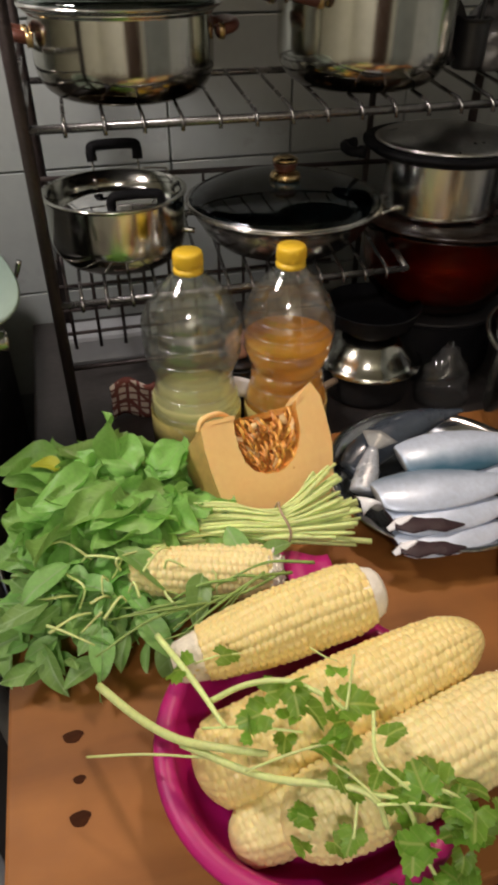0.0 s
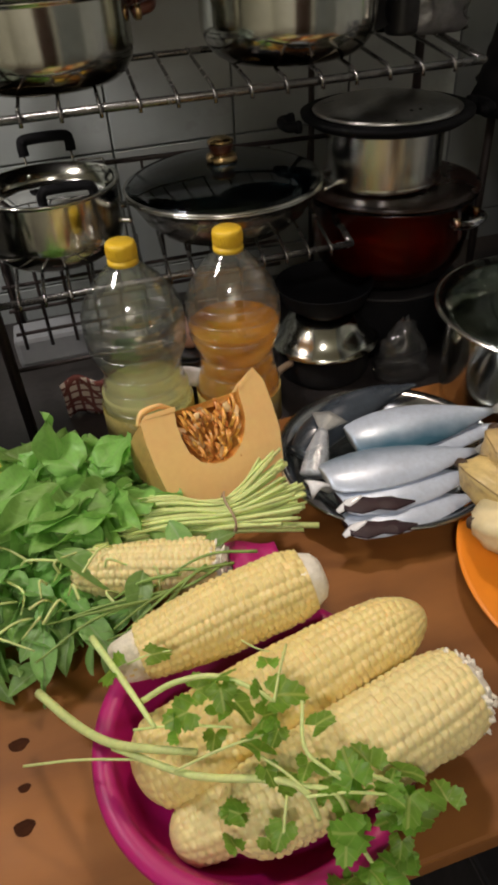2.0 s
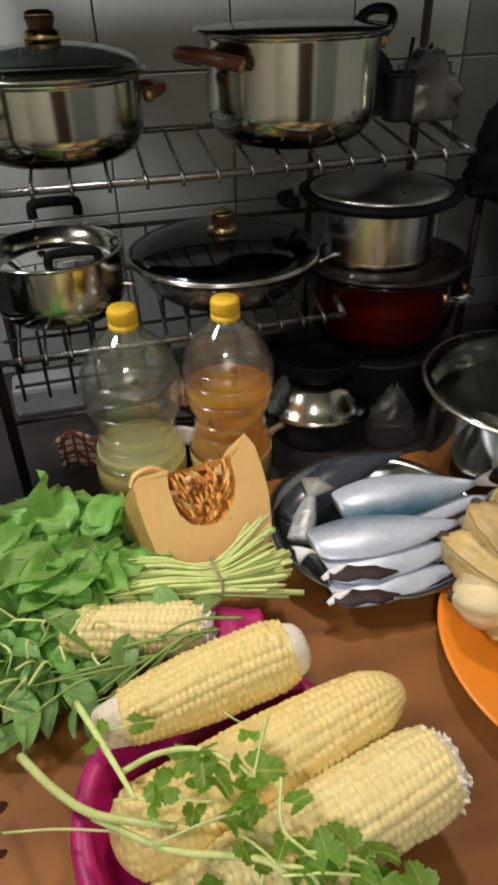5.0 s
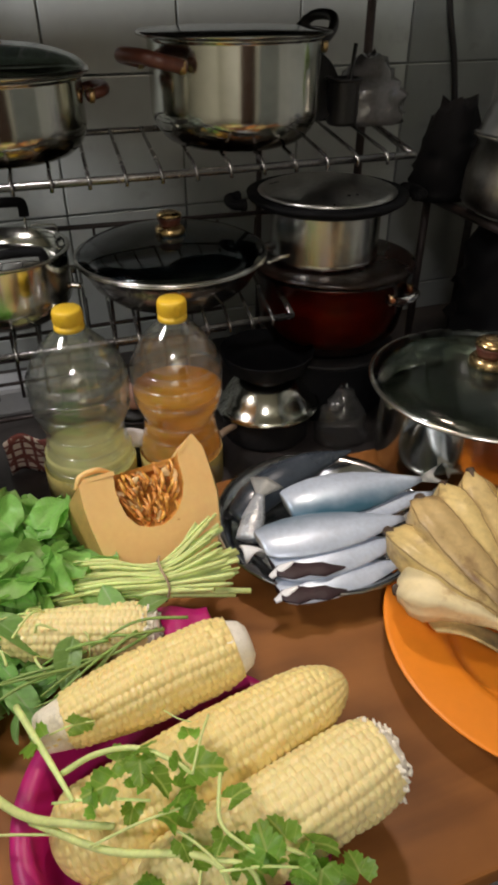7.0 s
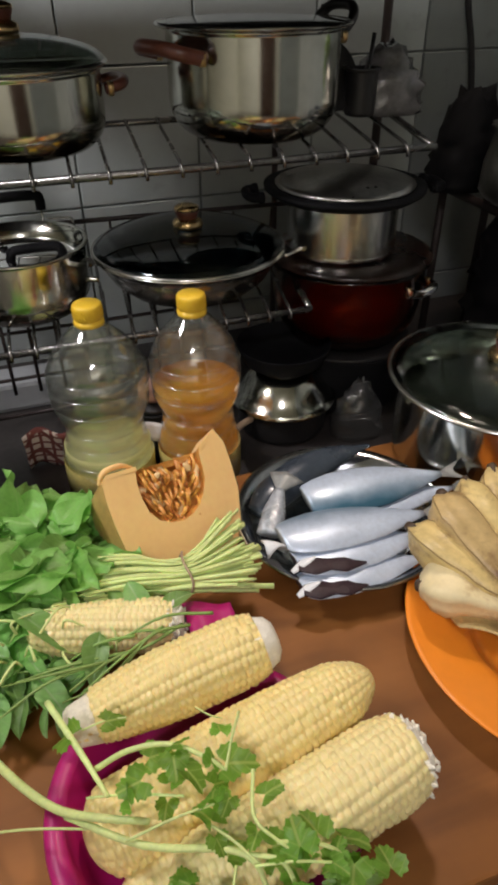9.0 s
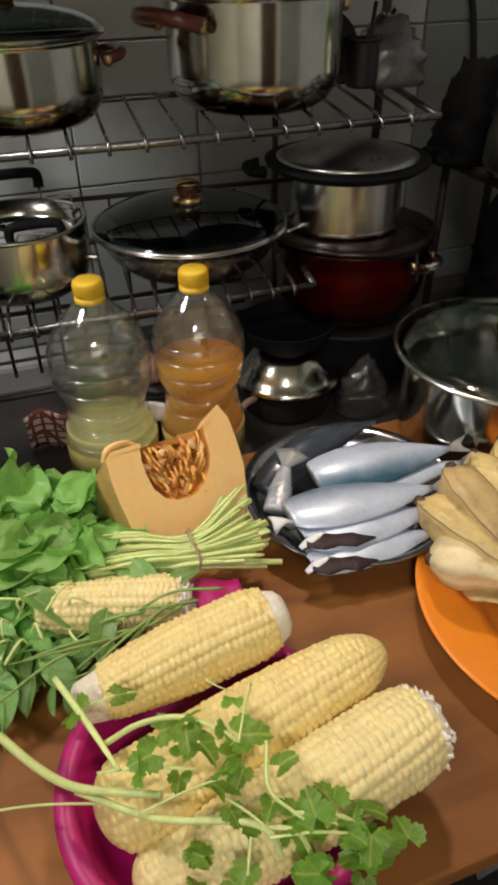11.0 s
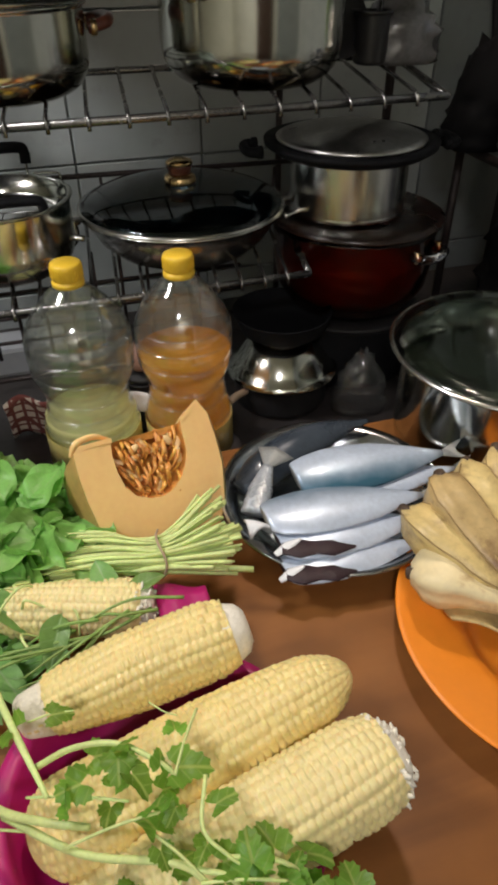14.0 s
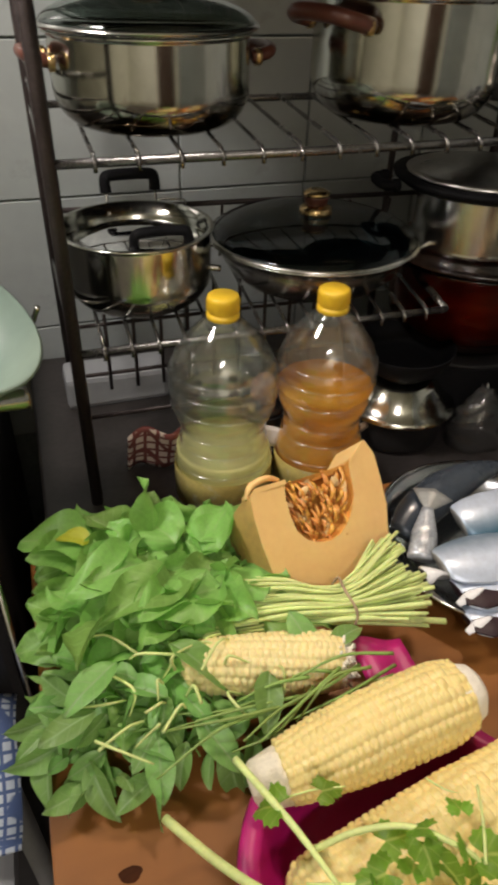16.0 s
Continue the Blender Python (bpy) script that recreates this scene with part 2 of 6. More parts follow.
OIL = film("cooking_oil", (1.0, 0.62, 0.06), 0.5, (1.0, 0.53, 0.03), 0.08, 1.1)
OIL_PALE = film("pale_oil", (0.93, 0.92, 0.6), 0.48, (1.0, 0.97, 0.5), 0.1, 1.1)
YELLOW = mat("yellow_plastic", (0.78, 0.5, 0.03), 0.38, 0, 0.05, 30, 0.05)
LABEL = mat("yellow_label", (0.72, 0.6, 0.2), 0.45, 0, 0.2, 60, second=(0.75, 0.72, 0.5), amount=0.4)
PINK = mat("magenta_plastic", (0.46, 0.011, 0.15), 0.42, 0, 0.08, 20, 0.03, sub=0.1)
ORANGE = mat("orange_plastic", (0.88, 0.27, 0.018), 0.36, 0, 0.05, 15, 0.03)
TABLE_WOOD = wood_mat("varnished_tabletop", (0.215, 0.078, 0.017), (0.375, 0.15, 0.036), 0.5, (1.6, 15.0, 15.0))
TABLE_WOOD.node_tree.nodes["Principled BSDF"].inputs["Specular IOR Level"].default_value = 0.3
DARK_WOOD = wood_mat("dark_wood", (0.05, 0.024, 0.014), (0.1, 0.05, 0.03), 0.5)
KNOT = mat("wood_knot", (0.05, 0.017, 0.007), 0.9, 0, 0.3, 80, spec=0.1)
TILE = mat("glazed_wall_tile", (0.34, 0.37, 0.36), 0.2, 0, 0.06, 8, 0.02, 30, per_object=0.05, second=(0.23, 0.24, 0.225), amount=0.36)
GROUT = mat("dirty_grout", (0.17, 0.19, 0.18), 0.85, 0, 0.3, 40, 0.3)
PLASTER = mat("painted_plaster", (0.74, 0.73, 0.6), 0.8, 0, 0.08, 4, 0.2, 60)
FLOOR = mat("floor_tile", (0.16, 0.14, 0.13), 0.35, 0, 0.25, 5, 0.1, 40)
COUNTER = mat("dark_counter", (0.035, 0.03, 0.028), 0.35, 0, 0.4, 20, 0.15, 90)
KERNEL = mat("corn_kernel", (0.84, 0.68, 0.28), 0.36, 0, 0.1, 60, sub=0.2)
KERNEL_PALE = mat("pale_kernel", (0.85, 0.72, 0.34), 0.36, 0, 0.1, 60, sub=0.2)
COB = mat("corn_cob_core", (0.7, 0.5, 0.2), 0.6, 0, 0.15, 90, 0.6, 300)
LEAF = leaf_mat("broad_leaf", (0.28, 0.56, 0.13), (0.36, 0.62, 0.2), 0.006, 0.4)
LEAF_SMALL = leaf_mat("small_leaf", (0.26, 0.5, 0.14), (0.36, 0.56, 0.25), 0.005, 0.4)
LEAF_YELLOW = mat("yellowed_leaf", (0.45, 0.5, 0.04), 0.5, 0, 0.15, 40)
PARSLEY = leaf_mat("celery_leaf", (0.22, 0.45, 0.055), (0.45, 0.6, 0.15), 0.004, 0.55)
STEM = mat("pale_stem", (0.66, 0.77, 0.3), 0.45, 0, 0.16, 60, 0.1, 300, per_object=0.14, sub=0.15)
STEM_DARK = mat("green_stem", (0.24, 0.38, 0.09), 0.45, 0, 0.2, 60, per_object=0.2)
FLESH = mat("pumpkin_flesh", (1.0, 0.62, 0.25), 0.46, 0, 0.07, 25, 0.12, 160, sub=0.2)
PULP = mat("pumpkin_pulp", (0.78, 0.37, 0.08), 0.34, 0, 0.25, 90, 0.4, 260, sub=0.15, per_object=0.25)
RIND = mat("pumpkin_rind", (0.5, 0.32, 0.1), 0.42, 0, 0.2, 30, 0.15, 120, second=(0.36, 0.31, 0.1), amount=0.4)
SEED = mat("pumpkin_seed", (0.9, 0.62, 0.3), 0.35, 0, 0.15, 90)
def burnt_steel(name, height):
    """Polished steel with brown burnt-on grease round the foot of the pot."""
    m = mat(name, (0.56, 0.56, 0.5), 0.14, 1.0, 0.1, 18, 0.03, 25)
    n, l = m.node_tree.nodes, m.node_tree.links
    b = n["Principled BSDF"]
    base = b.inputs["Base Color"].links[0].from_socket
    co = n.new("ShaderNodeTexCoord")
    xyz = n.new("ShaderNodeSeparateXYZ")
    l.new(co.outputs["Object"], xyz.inputs[0])
    no = n.new("ShaderNodeTexNoise")
    no.inputs["Scale"].default_value = 38
    no.inputs["Detail"].default_value = 7
    no.inputs["Roughness"].default_value = 0.7
    l.new(co.outputs["Object"], no.inputs["Vector"])
    up = n.new("ShaderNodeMath")
    up.operation = "MULTIPLY_ADD"
    up.inputs[1].default_value = 0.05
    l.new(no.outputs["Fac"], up.inputs[0])
    l.new(xyz.outputs["Z"], up.inputs[2])
    mr = n.new("ShaderNodeMapRange")
    mr.inputs["From Min"].default_value, mr.inputs["From Max"].default_value = height + 0.012, height + 0.036
    l.new(up.outputs[0], mr.inputs["Value"])
    mix = n.new("ShaderNodeMix")
    mix.data_type = "RGBA"
    l.new(mr.outputs["Result"], mix.inputs["Factor"])
    mix.inputs["A"].default_value = (0.11, 0.075, 0.045, 1)
    l.new(base, mix.inputs["B"])
    l.new(mix.outputs["Result"], b.inputs["Base Color"])
    return m


BURNT_STEEL = burnt_steel("burnt_steel", 0.026)


def fish_side(name, flip=1, back=(0.2, 0.28, 0.36)):
    """Silver flank that turns blue-grey towards the back of the fish, which lies at +y or, flipped, at -y."""
    m = mat(name, (0.56, 0.65, 0.78), 0.34, 0.25, 0.16, 30, 0.2, 60, coat=0.25)
    n, l = m.node_tree.nodes, m.node_tree.links
    b = n["Principled BSDF"]
    base = b.inputs["Base Color"].links[0].from_socket
    co = n.new("ShaderNodeTexCoord")
    xyz = n.new("ShaderNodeSeparateXYZ")
    l.new(co.outputs["Object"], xyz.inputs[0])
    no = n.new("ShaderNodeTexNoise")
    no.inputs["Scale"].default_value = 35
    l.new(co.outputs["Object"], no.inputs["Vector"])
    sh = n.new("ShaderNodeMath")
    sh.operation = "MULTIPLY_ADD"
    sh.inputs[1].default_value = 0.016
    l.new(no.outputs["Fac"], sh.inputs[0])
    turn = n.new("ShaderNodeMath")
    turn.operation = "MULTIPLY"
    turn.inputs[1].default_value = flip
    l.new(xyz.outputs["Y"], turn.inputs[0])
    l.new(turn.outputs[0], sh.inputs[2])
    mr = n.new("ShaderNodeMapRange")
    mr.inputs["From Min"].default_value, mr.inputs["From Max"].default_value = (0.012, 0.032) if flip > 0 else (0.0, 0.03)
    l.new(sh.outputs[0], mr.inputs["Value"])
    mix = n.new("ShaderNodeMix")
    mix.data_type = "RGBA"
    l.new(mr.outputs["Result"], mix.inputs["Factor"])
    l.new(base, mix.inputs["A"])
    mix.inputs["B"].default_value = (*back, 1)
    l.new(mix.outputs["Result"], b.inputs["Base Color"])
    return m


FISH_SIDE = fish_side("fish_flank")
FISH_BLUE = fish_side("fish_blue_flank", -1, (0.045, 0.14, 0.21))
FISH_SLATE = mat("fish_slate_back", (0.05, 0.065, 0.085), 0.28, 0.3, 0.3, 30, 0.1, 90, coat=0.4)
FISH_DARK = mat("fish_gut", (0.02, 0.006, 0.01), 0.5, 0, 0.5, 60, 0.6, 160, second=(0.05, 0.015, 0.02), amount=0.3)
FISH_SCRAP = mat("fish_scrap", (0.42, 0.46, 0.5), 0.28, 0.35, 0.45, 60, 0.8, 120, coat=0.3)
FISH_WHITE = mat("fish_belly", (0.8, 0.82, 0.84), 0.25, 0, 0.1, 60, 0.2, 200, coat=0.4)
FISH_FIN = mat("fish_fin", (0.3, 0.31, 0.3), 0.4, 0.3, 0.25, 80)
def banana_mat(name, crown_at):
    """Spotted skin that dries to dark brown towards the cut stalk."""
    m = mat(name, (0.7, 0.54, 0.22), 0.42, 0, 0.2, 26, 0.3, 90, per_object=0.22, second=(0.3, 0.19, 0.08), amount=0.37)
    n, l = m.node_tree.nodes, m.node_tree.links
    b = n["Principled BSDF"]
    base = b.inputs["Base Color"].links[0].from_socket
    co = n.new("ShaderNodeTexCoord")
    di = n.new("ShaderNodeVectorMath")
    di.operation = "DISTANCE"
    di.inputs[1].default_value = crown_at
    l.new(co.outputs["Object"], di.inputs[0])
    no = n.new("ShaderNodeTexNoise")
    no.inputs["Scale"].default_value = 70
    no.inputs["Detail"].default_value = 5
    l.new(co.outputs["Object"], no.inputs["Vector"])
    ad = n.new("ShaderNodeMath")
    ad.operation = "MULTIPLY_ADD"
    ad.inputs[1].default_value = 0.05
    l.new(no.outputs["Fac"], ad.inputs[0])
    l.new(di.outputs["Value"], ad.inputs[2])
    mr = n.new("ShaderNodeMapRange")
    mr.inputs["From Min"].default_value, mr.inputs["From Max"].default_value = 0.05, 0.092
    l.new(ad.outputs[0], mr.inputs["Value"])
    mix = n.new("ShaderNodeMix")
    mix.data_type = "RGBA"
    l.new(mr.outputs["Result"], mix.inputs["Factor"])
    mix.inputs["A"].default_value = (0.1, 0.065, 0.04, 1)
    l.new(base, mix.inputs["B"])
    l.new(mix.outputs["Result"], b.inputs["Base Color"])
    return m


BANANA = banana_mat("boiled_banana_skin", (0.452, 0.272, 0.795))
BANANA_FLESH = mat("banana_flesh", (0.84, 0.71, 0.41), 0.5, 0, 0.1, 30, 0.2, 120, second=(0.5, 0.32, 0.13), amount=0.37)
BANANA_PALE = mat("banana_peel_inside", (0.74, 0.6, 0.3), 0.55, 0, 0.15, 40, 0.2, 140, second=(0.4, 0.26, 0.1), amount=0.35)
BANANA_SEAM = mat("banana_ridge", (0.34, 0.23, 0.09), 0.6, 0, 0.4, 60, 0.3)
BANANA_TIP = mat("banana_stalk", (0.08, 0.05, 0.03), 0.6, 0, 0.3, 60, 0.4)
FILM = film("clear_plastic_film", (0.92, 0.92, 0.92), 0.3, (0.72, 0.69, 0.64), 0.15, 1.5)
CLEAR_BAG = film("clear_bag", (0.9, 0.9, 0.9), 0.1, (0.6, 0.6, 0.57), 0.12, 1.8)
BAG = mat("thin_plastic_bag", (0.12, 0.115, 0.115), 0.2, 0, 0.35, 25, 0.6, 40, coat=0.5)
WHITE_PLASTIC = mat("white_plastic", (0.3, 0.31, 0.32), 0.35, 0, 0.08, 12)
GREEN_PLASTIC = mat("pale_green_plastic", (0.22, 0.3, 0.25), 0.35, 0, 0.06, 14)
GREY_LID = mat("dark_grey_enamel", (0.045, 0.052, 0.07), 0.35, 0.3, 0.4, 8, 0.1, 40, second=(0.1, 0.11, 0.13), amount=0.42)
BROWN_CLOTH = mat("dark_brown_cloth", (0.025, 0.014, 0.012), 0.8, 0, 0.3, 40, 0.3)
GREY_STRAP = mat("grey_strap", (0.16, 0.17, 0.18), 0.6, 0, 0.15, 60, 0.2, 300)
BLUE_DECAL = mat("blue_flower_print", (0.12, 0.2, 0.45), 0.3, 0, 0.3, 60)
GREEN_DECAL = mat("green_leaf_print", (0.2, 0.32, 0.04), 0.3, 0, 0.3, 60)
DECAL_WHITE = mat("pale_tile_print", (0.4, 0.46, 0.48), 0.25, 0, 0.08, 30)
GARLIC = mat("garlic_skin", (0.45, 0.26, 0.2), 0.5, 0, 0.2, 60)
PAPER = mat("white_paper", (0.7, 0.7, 0.7), 0.7, 0, 0.06, 60)
# For added discs that darken pots under their glass lids.
DARK_FILL = mat("dark_pot_fill", (0.012, 0.014, 0.01), 0.2, 0, 0.5, 30, 0.4, 60)
RUBBER = mat("rubber_band", (0.42, 0.3, 0.2), 0.5, 0, 0.1, 60)


def check_mat(name, ground, line, scale):
    m = mat(name, ground, 0.85, 0, 0.12, 60, 0.3, 500)
    t = m.node_tree
    n, l = t.nodes, t.links
    co = n.new("ShaderNodeTexCoord")
    total = None
    for axis in "XYZ":
        wv = n.new("ShaderNodeTexWave")
        wv.bands_direction = axis
        wv.inputs["Scale"].default_value = scale
        wv.inputs["Distortion"].default_value = 0.2
        l.new(co.outputs["Object"], wv.inputs["Vector"])
        rp = n.new("ShaderNodeValToRGB")
        rp.color_ramp.elements[0].position, rp.color_ramp.elements[1].position = 0.74, 0.86
        l.new(wv.outputs["Fac"], rp.inputs["Fac"])
        if total is None:
            total = rp.outputs["Color"]
        else:
            mx = n.new("ShaderNodeMath")
            mx.operation = "MAXIMUM"
            l.new(total, mx.inputs[0])
            l.new(rp.outputs["Color"], mx.inputs[1])
            total = mx.outputs[0]
    mix = n.new("ShaderNodeMix")
    mix.data_type = "RGBA"
    l.new(total, mix.inputs["Factor"])
    mix.inputs["A"].default_value, mix.inputs["B"].default_value = (*ground, 1), (*line, 1)
    l.new(mix.outputs["Result"], n["Principled BSDF"].inputs["Base Color"])
    return m


RED_CHECK = check_mat("red_check_cloth", (0.75, 0.62, 0.54), (0.22, 0.06, 0.05), 22)
BLUE_CHECK = check_mat("blue_check_cloth", (0.55, 0.62, 0.7), (0.08, 0.13, 0.28), 30)

# ---- mesh helpers ----


def mesh(name, verts, faces, material, smooth=True):
    me = bpy.data.meshes.new(name)
    me.from_pydata([tuple(v) for v in verts], [], faces)
    for m in material if isinstance(material, (list, tuple)) else [material]:
        me.materials.append(m)
    if smooth:
        me.polygons.foreach_set("use_smooth", [True] * len(me.polygons))
    me.update()
    return me


def part(name, data, parent=None, label="", m=None):
    """Links a mesh as one object, under a thing or a part."""
    ob = new(name, data)
    if parent:
        ob.parent = parent
    if m is not None:
        ob.matrix_basis = m
    if label:
        ob["label"] = label
    return ob


def thing(name, label, category, place=(0, 0, 0), m=None, group="", kind=""):
    ob = new(name)
    ob.empty_display_size = 0.02
    ob.matrix_basis = m if m is not None else pose(*place)
    return tagged(ob, label, category, group, kind)


def lathe(name, profile, material, segs=40, wobble=0.0, smooth=True):
    """Profile of (radius, z) pairs turned about z. Ends at radius 0 are closed to a point."""
    verts, faces, rings = [], [], []
    for r, z in profile:
        if r < 1e-6:
            rings.append([len(verts)])
            verts.append((0, 0, z))
        else:
            rings.append(list(range(len(verts), len(verts) + segs)))
            for i in range(segs):
                a = 2 * math.pi * i / segs
                k = r * (1 + wobble * (math.sin(3 * a + z * 40) + 0.6 * math.sin(5 * a + 1)))
                verts.append((k * math.cos(a), k * math.sin(a), z))
    for a, b in zip(rings, rings[1:]):
        for i in range(segs):
            j = (i + 1) % segs
            if len(a) == 1 and len(b) > 1:
                faces.append((a[0], b[j], b[i]))
            elif len(b) == 1 and len(a) > 1:
                faces.append((a[i], a[j], b[0]))
            elif len(a) > 1:
                faces.append((a[i], a[j], b[j], b[i]))
    return mesh(name, verts, faces, material, smooth)


def smooth_path(points, steps=6):
    """Catmull-Rom through the points."""
    p = [Vector(q) for q in points]
    p = [2 * p[0] - p[1]] + p + [2 * p[-1] - p[-2]]
    out = []
    for i in range(1, len(p) - 2):
        for k in range(steps):
            t = k / steps
            a, b, c, d = p[i - 1:i + 3]
            out.append(0.5 * ((2 * b) + (c - a) * t + (2 * a - 5 * b + 4 * c - d) * t * t + (3 * b - a - 3 * c + d) * t ** 3))
    return out + [p[-2]]


def tube_data(points, radius, segs=8, flat=1.0):
    """Vertices and faces of a tube; radius may be one number or one for each point."""
    n = len(points)
    radii = radius if isinstance(radius, (list, tuple)) else [radius] * n
    verts, faces = [], []
    up = None
    for i, p in enumerate(points):
        d = (Vector(points[min(i + 1, n - 1)]) - Vector(points[max(i - 1, 0)])).normalized()
        if up is None:
            up = d.orthogonal().normalized()
            if abs(d.z) < 0.9:
                up = Vector((0, 0, 1))
        up = (up - d * up.dot(d)).normalized()
        side = d.cross(up)
        for k in range(segs):
            a = 2 * math.pi * k / segs
            verts.append(Vector(p) + radii[i] * (side * math.cos(a) + up * flat * math.sin(a)))
    for i in range(n - 1):
        for k in range(segs):
            j = (k + 1) % segs
            faces.append((i * segs + k, i * segs + j, (i + 1) * segs + j, (i + 1) * segs + k))
    faces.append(tuple(range(segs))[::-1])
    faces.append(tuple(range((n - 1) * segs, n * segs)))
    return verts, faces


def tube(name, points, radius, material, segs=8, curved=True, flat=1.0):
    pts = smooth_path(points) if curved and len(points) > 2 else [Vector(p) for p in points]
    if isinstance(radius, (list, tuple)) and len(radius) != len(pts):
        radius = [float(v) for v in np.interp(np.linspace(0, 1, len(pts)), np.linspace(0, 1, len(radius)), radius)]
    v, f = tube_data(pts, radius, segs, flat)
    return mesh(name, v, f, material)


def box(name, lo, hi, material, bevel=0.004, segs=2):
    bm = bmesh.new()
    bmesh.ops.create_cube(bm, size=1)
    for v in bm.verts:
        v.co = Vector([lo[i] + (v.co[i] + 0.5) * (hi[i] - lo[i]) for i in range(3)])
    if bevel:
        bmesh.ops.bevel(bm, geom=bm.edges[:], offset=bevel, segments=segs, affect="EDGES", profile=0.6)
    me = bpy.data.meshes.new(name)
    bm.to_mesh(me)
    bm.free()
    me.materials.append(material)
    return me


def grid_sheet(name, f, nu, nv, material, thick=0.0):
    """A sheet from f(u, v), given thickness by a second side."""
    verts = [Vector(f(i / nu, j / nv)) for i in range(nu + 1) for j in range(nv + 1)]
    w = nv + 1
    faces = [(i * w + j, (i + 1) * w + j, (i + 1) * w + j + 1, i * w + j + 1) for i in range(nu) for j in range(nv)]
    if thick:
        n = len(verts)
        normals = [Vector() for _ in verts]
        for fa in faces:
            nn = (verts[fa[1]] - verts[fa[0]]).cross(verts[fa[3]] - verts[fa[0]])
            for k in fa:
                normals[k] += nn
        verts += [v - thick * (m.normalized() if m.length else Vector((0, 0, 1))) for v, m in zip(verts, normals)]
        back = [tuple(n + k for k in fa[::-1]) for fa in faces]
        rim = [i * w for i in range(nu + 1)] + [nu * w + j for j in range(1, nv + 1)] + [i * w + nv for i in range(nu - 1, -1, -1)] + [j for j in range(nv - 1, 0, -1)]
        side = [(a, n + a, n + b, b) for a, b in zip(rim, rim[1:] + rim[:1])]
        faces = faces + back + side
    return mesh(name, verts, faces, material)


# ---- the room ----
TOP = 0.75
COUNTER_Z = 0.71
WALL_Y, WALL_X = 1.13, 0.95


def wall(name, lo, hi, material, label):
    ob = part(name, box(name, lo, hi, material, 0))
    return tagged(ob, label, "wall", kind="structure")


tagged(part("floor", box("floor", (-1.8, -1.8, -0.1), (1.2, 1.4, 0), FLOOR, 0)), "dark glazed kitchen floor", "floor", kind="structure")
tagged(part("ceiling", box("ceiling", (-1.8, -1.8, 2.5), (1.2, 1.4, 2.6), PLASTER, 0)), "plain plastered kitchen ceiling", "ceiling", kind="structure")
wall_north = wall("wall_north", (-1.8, WALL_Y + 0.006, 0), (WALL_X + 0.2, WALL_Y + 0.15, 2.5), GROUT, "kitchen back wall with pale glazed tiles and dark joints")
wall_east = wall("wall_east", (WALL_X + 0.006, -1.8, 0), (WALL_X + 0.15, WALL_Y + 0.006, 2.5), GROUT, "side wall with pale glazed tiles and dark joints")
wall("wall_south", (-1.8, -1.8, 0), (WALL_X + 0.006, -1.65, 2.5), PLASTER, "painted plaster wall behind the table")
wall("wall_west", (-1.8, -1.65, 0), (-1.65, WALL_Y + 0.006, 2.5), PLASTER, "painted plaster wall beside the stove")
# Unseen panel, added so the steel pots mirror a dark upright band.
door = tagged(part("dark_reflection_panel", box("dark_reflection_panel", (-0.1, -1.65, 0), (0.7, -1.61, 2.05), DARK_WOOD, 0.004)), "unseen dark panel added to reflect as a dark band in the pots", "door", kind="structure")

# ---- the table ----


def build_table():
    t = thing("table", "brown varnished wooden table with knots and stains", "table", (0, 0, 0))
    x0, x1, y0, y1 = -0.116, 1.05 - 0.12, 0.136, 0.642
    top = part("tabletop", box("tabletop", (x0, y0, TOP - 0.024), (x1, y1, TOP), TABLE_WOOD, 0.003), t)
    for x, y, r, s in ((-0.065, 0.310, 0.0055, 1.5), (-0.063, 0.245, 0.006, 1.3), (-0.062, 0.274, 0.0035, 1.4)):
        part("knot", lathe("knot", [(0, 0.0006), (r * 0.7, 0.0006), (r, 0.0002)], KNOT, 14, 0.08), top, "dark knot in the board", pose(x, y, TOP) @ Matrix.Diagonal((s, 1, 1, 1)))
    part("apron", box("apron", (x0 + 0.03, y0 + 0.03, TOP - 0.1), (x1 - 0.03, y0 + 0.05, TOP - 0.025), DARK_WOOD, 0.002), t)
    part("apron", box("apron", (x0 + 0.03, y0 + 0.06, TOP - 0.1), (x0 + 0.05, y1 - 0.06, TOP - 0.025), DARK_WOOD, 0.002), t)
    part("apron", box("apron", (x0 + 0.03, y1 - 0.05, TOP - 0.1), (x1 - 0.03, y1 - 0.03, TOP - 0.025), DARK_WOOD, 0.002), t)
    for x in (x0 + 0.02, x1 - 0.07):
        for y in (y0 + 0.02, y1 - 0.07):
            part("leg", box("leg", (x, y, 0), (x + 0.05, y + 0.05, TOP - 0.1), DARK_WOOD, 0.004), t)


build_table()
counter = thing("counter", "low dark stone-topped counter along the back wall", "counter")
part("worktop", box("worktop", (-0.1, 0.645, COUNTER_Z - 0.03), (WALL_X - 0.002, WALL_Y - 0.002, COUNTER_Z), COUNTER, 0.004), counter)
part("body", box("body", (-0.09, 0.69, 0), (WALL_X - 0.004, WALL_Y - 0.004, COUNTER_Z - 0.031), DARK_WOOD, 0.002), counter)

# ---- the wire rack ----


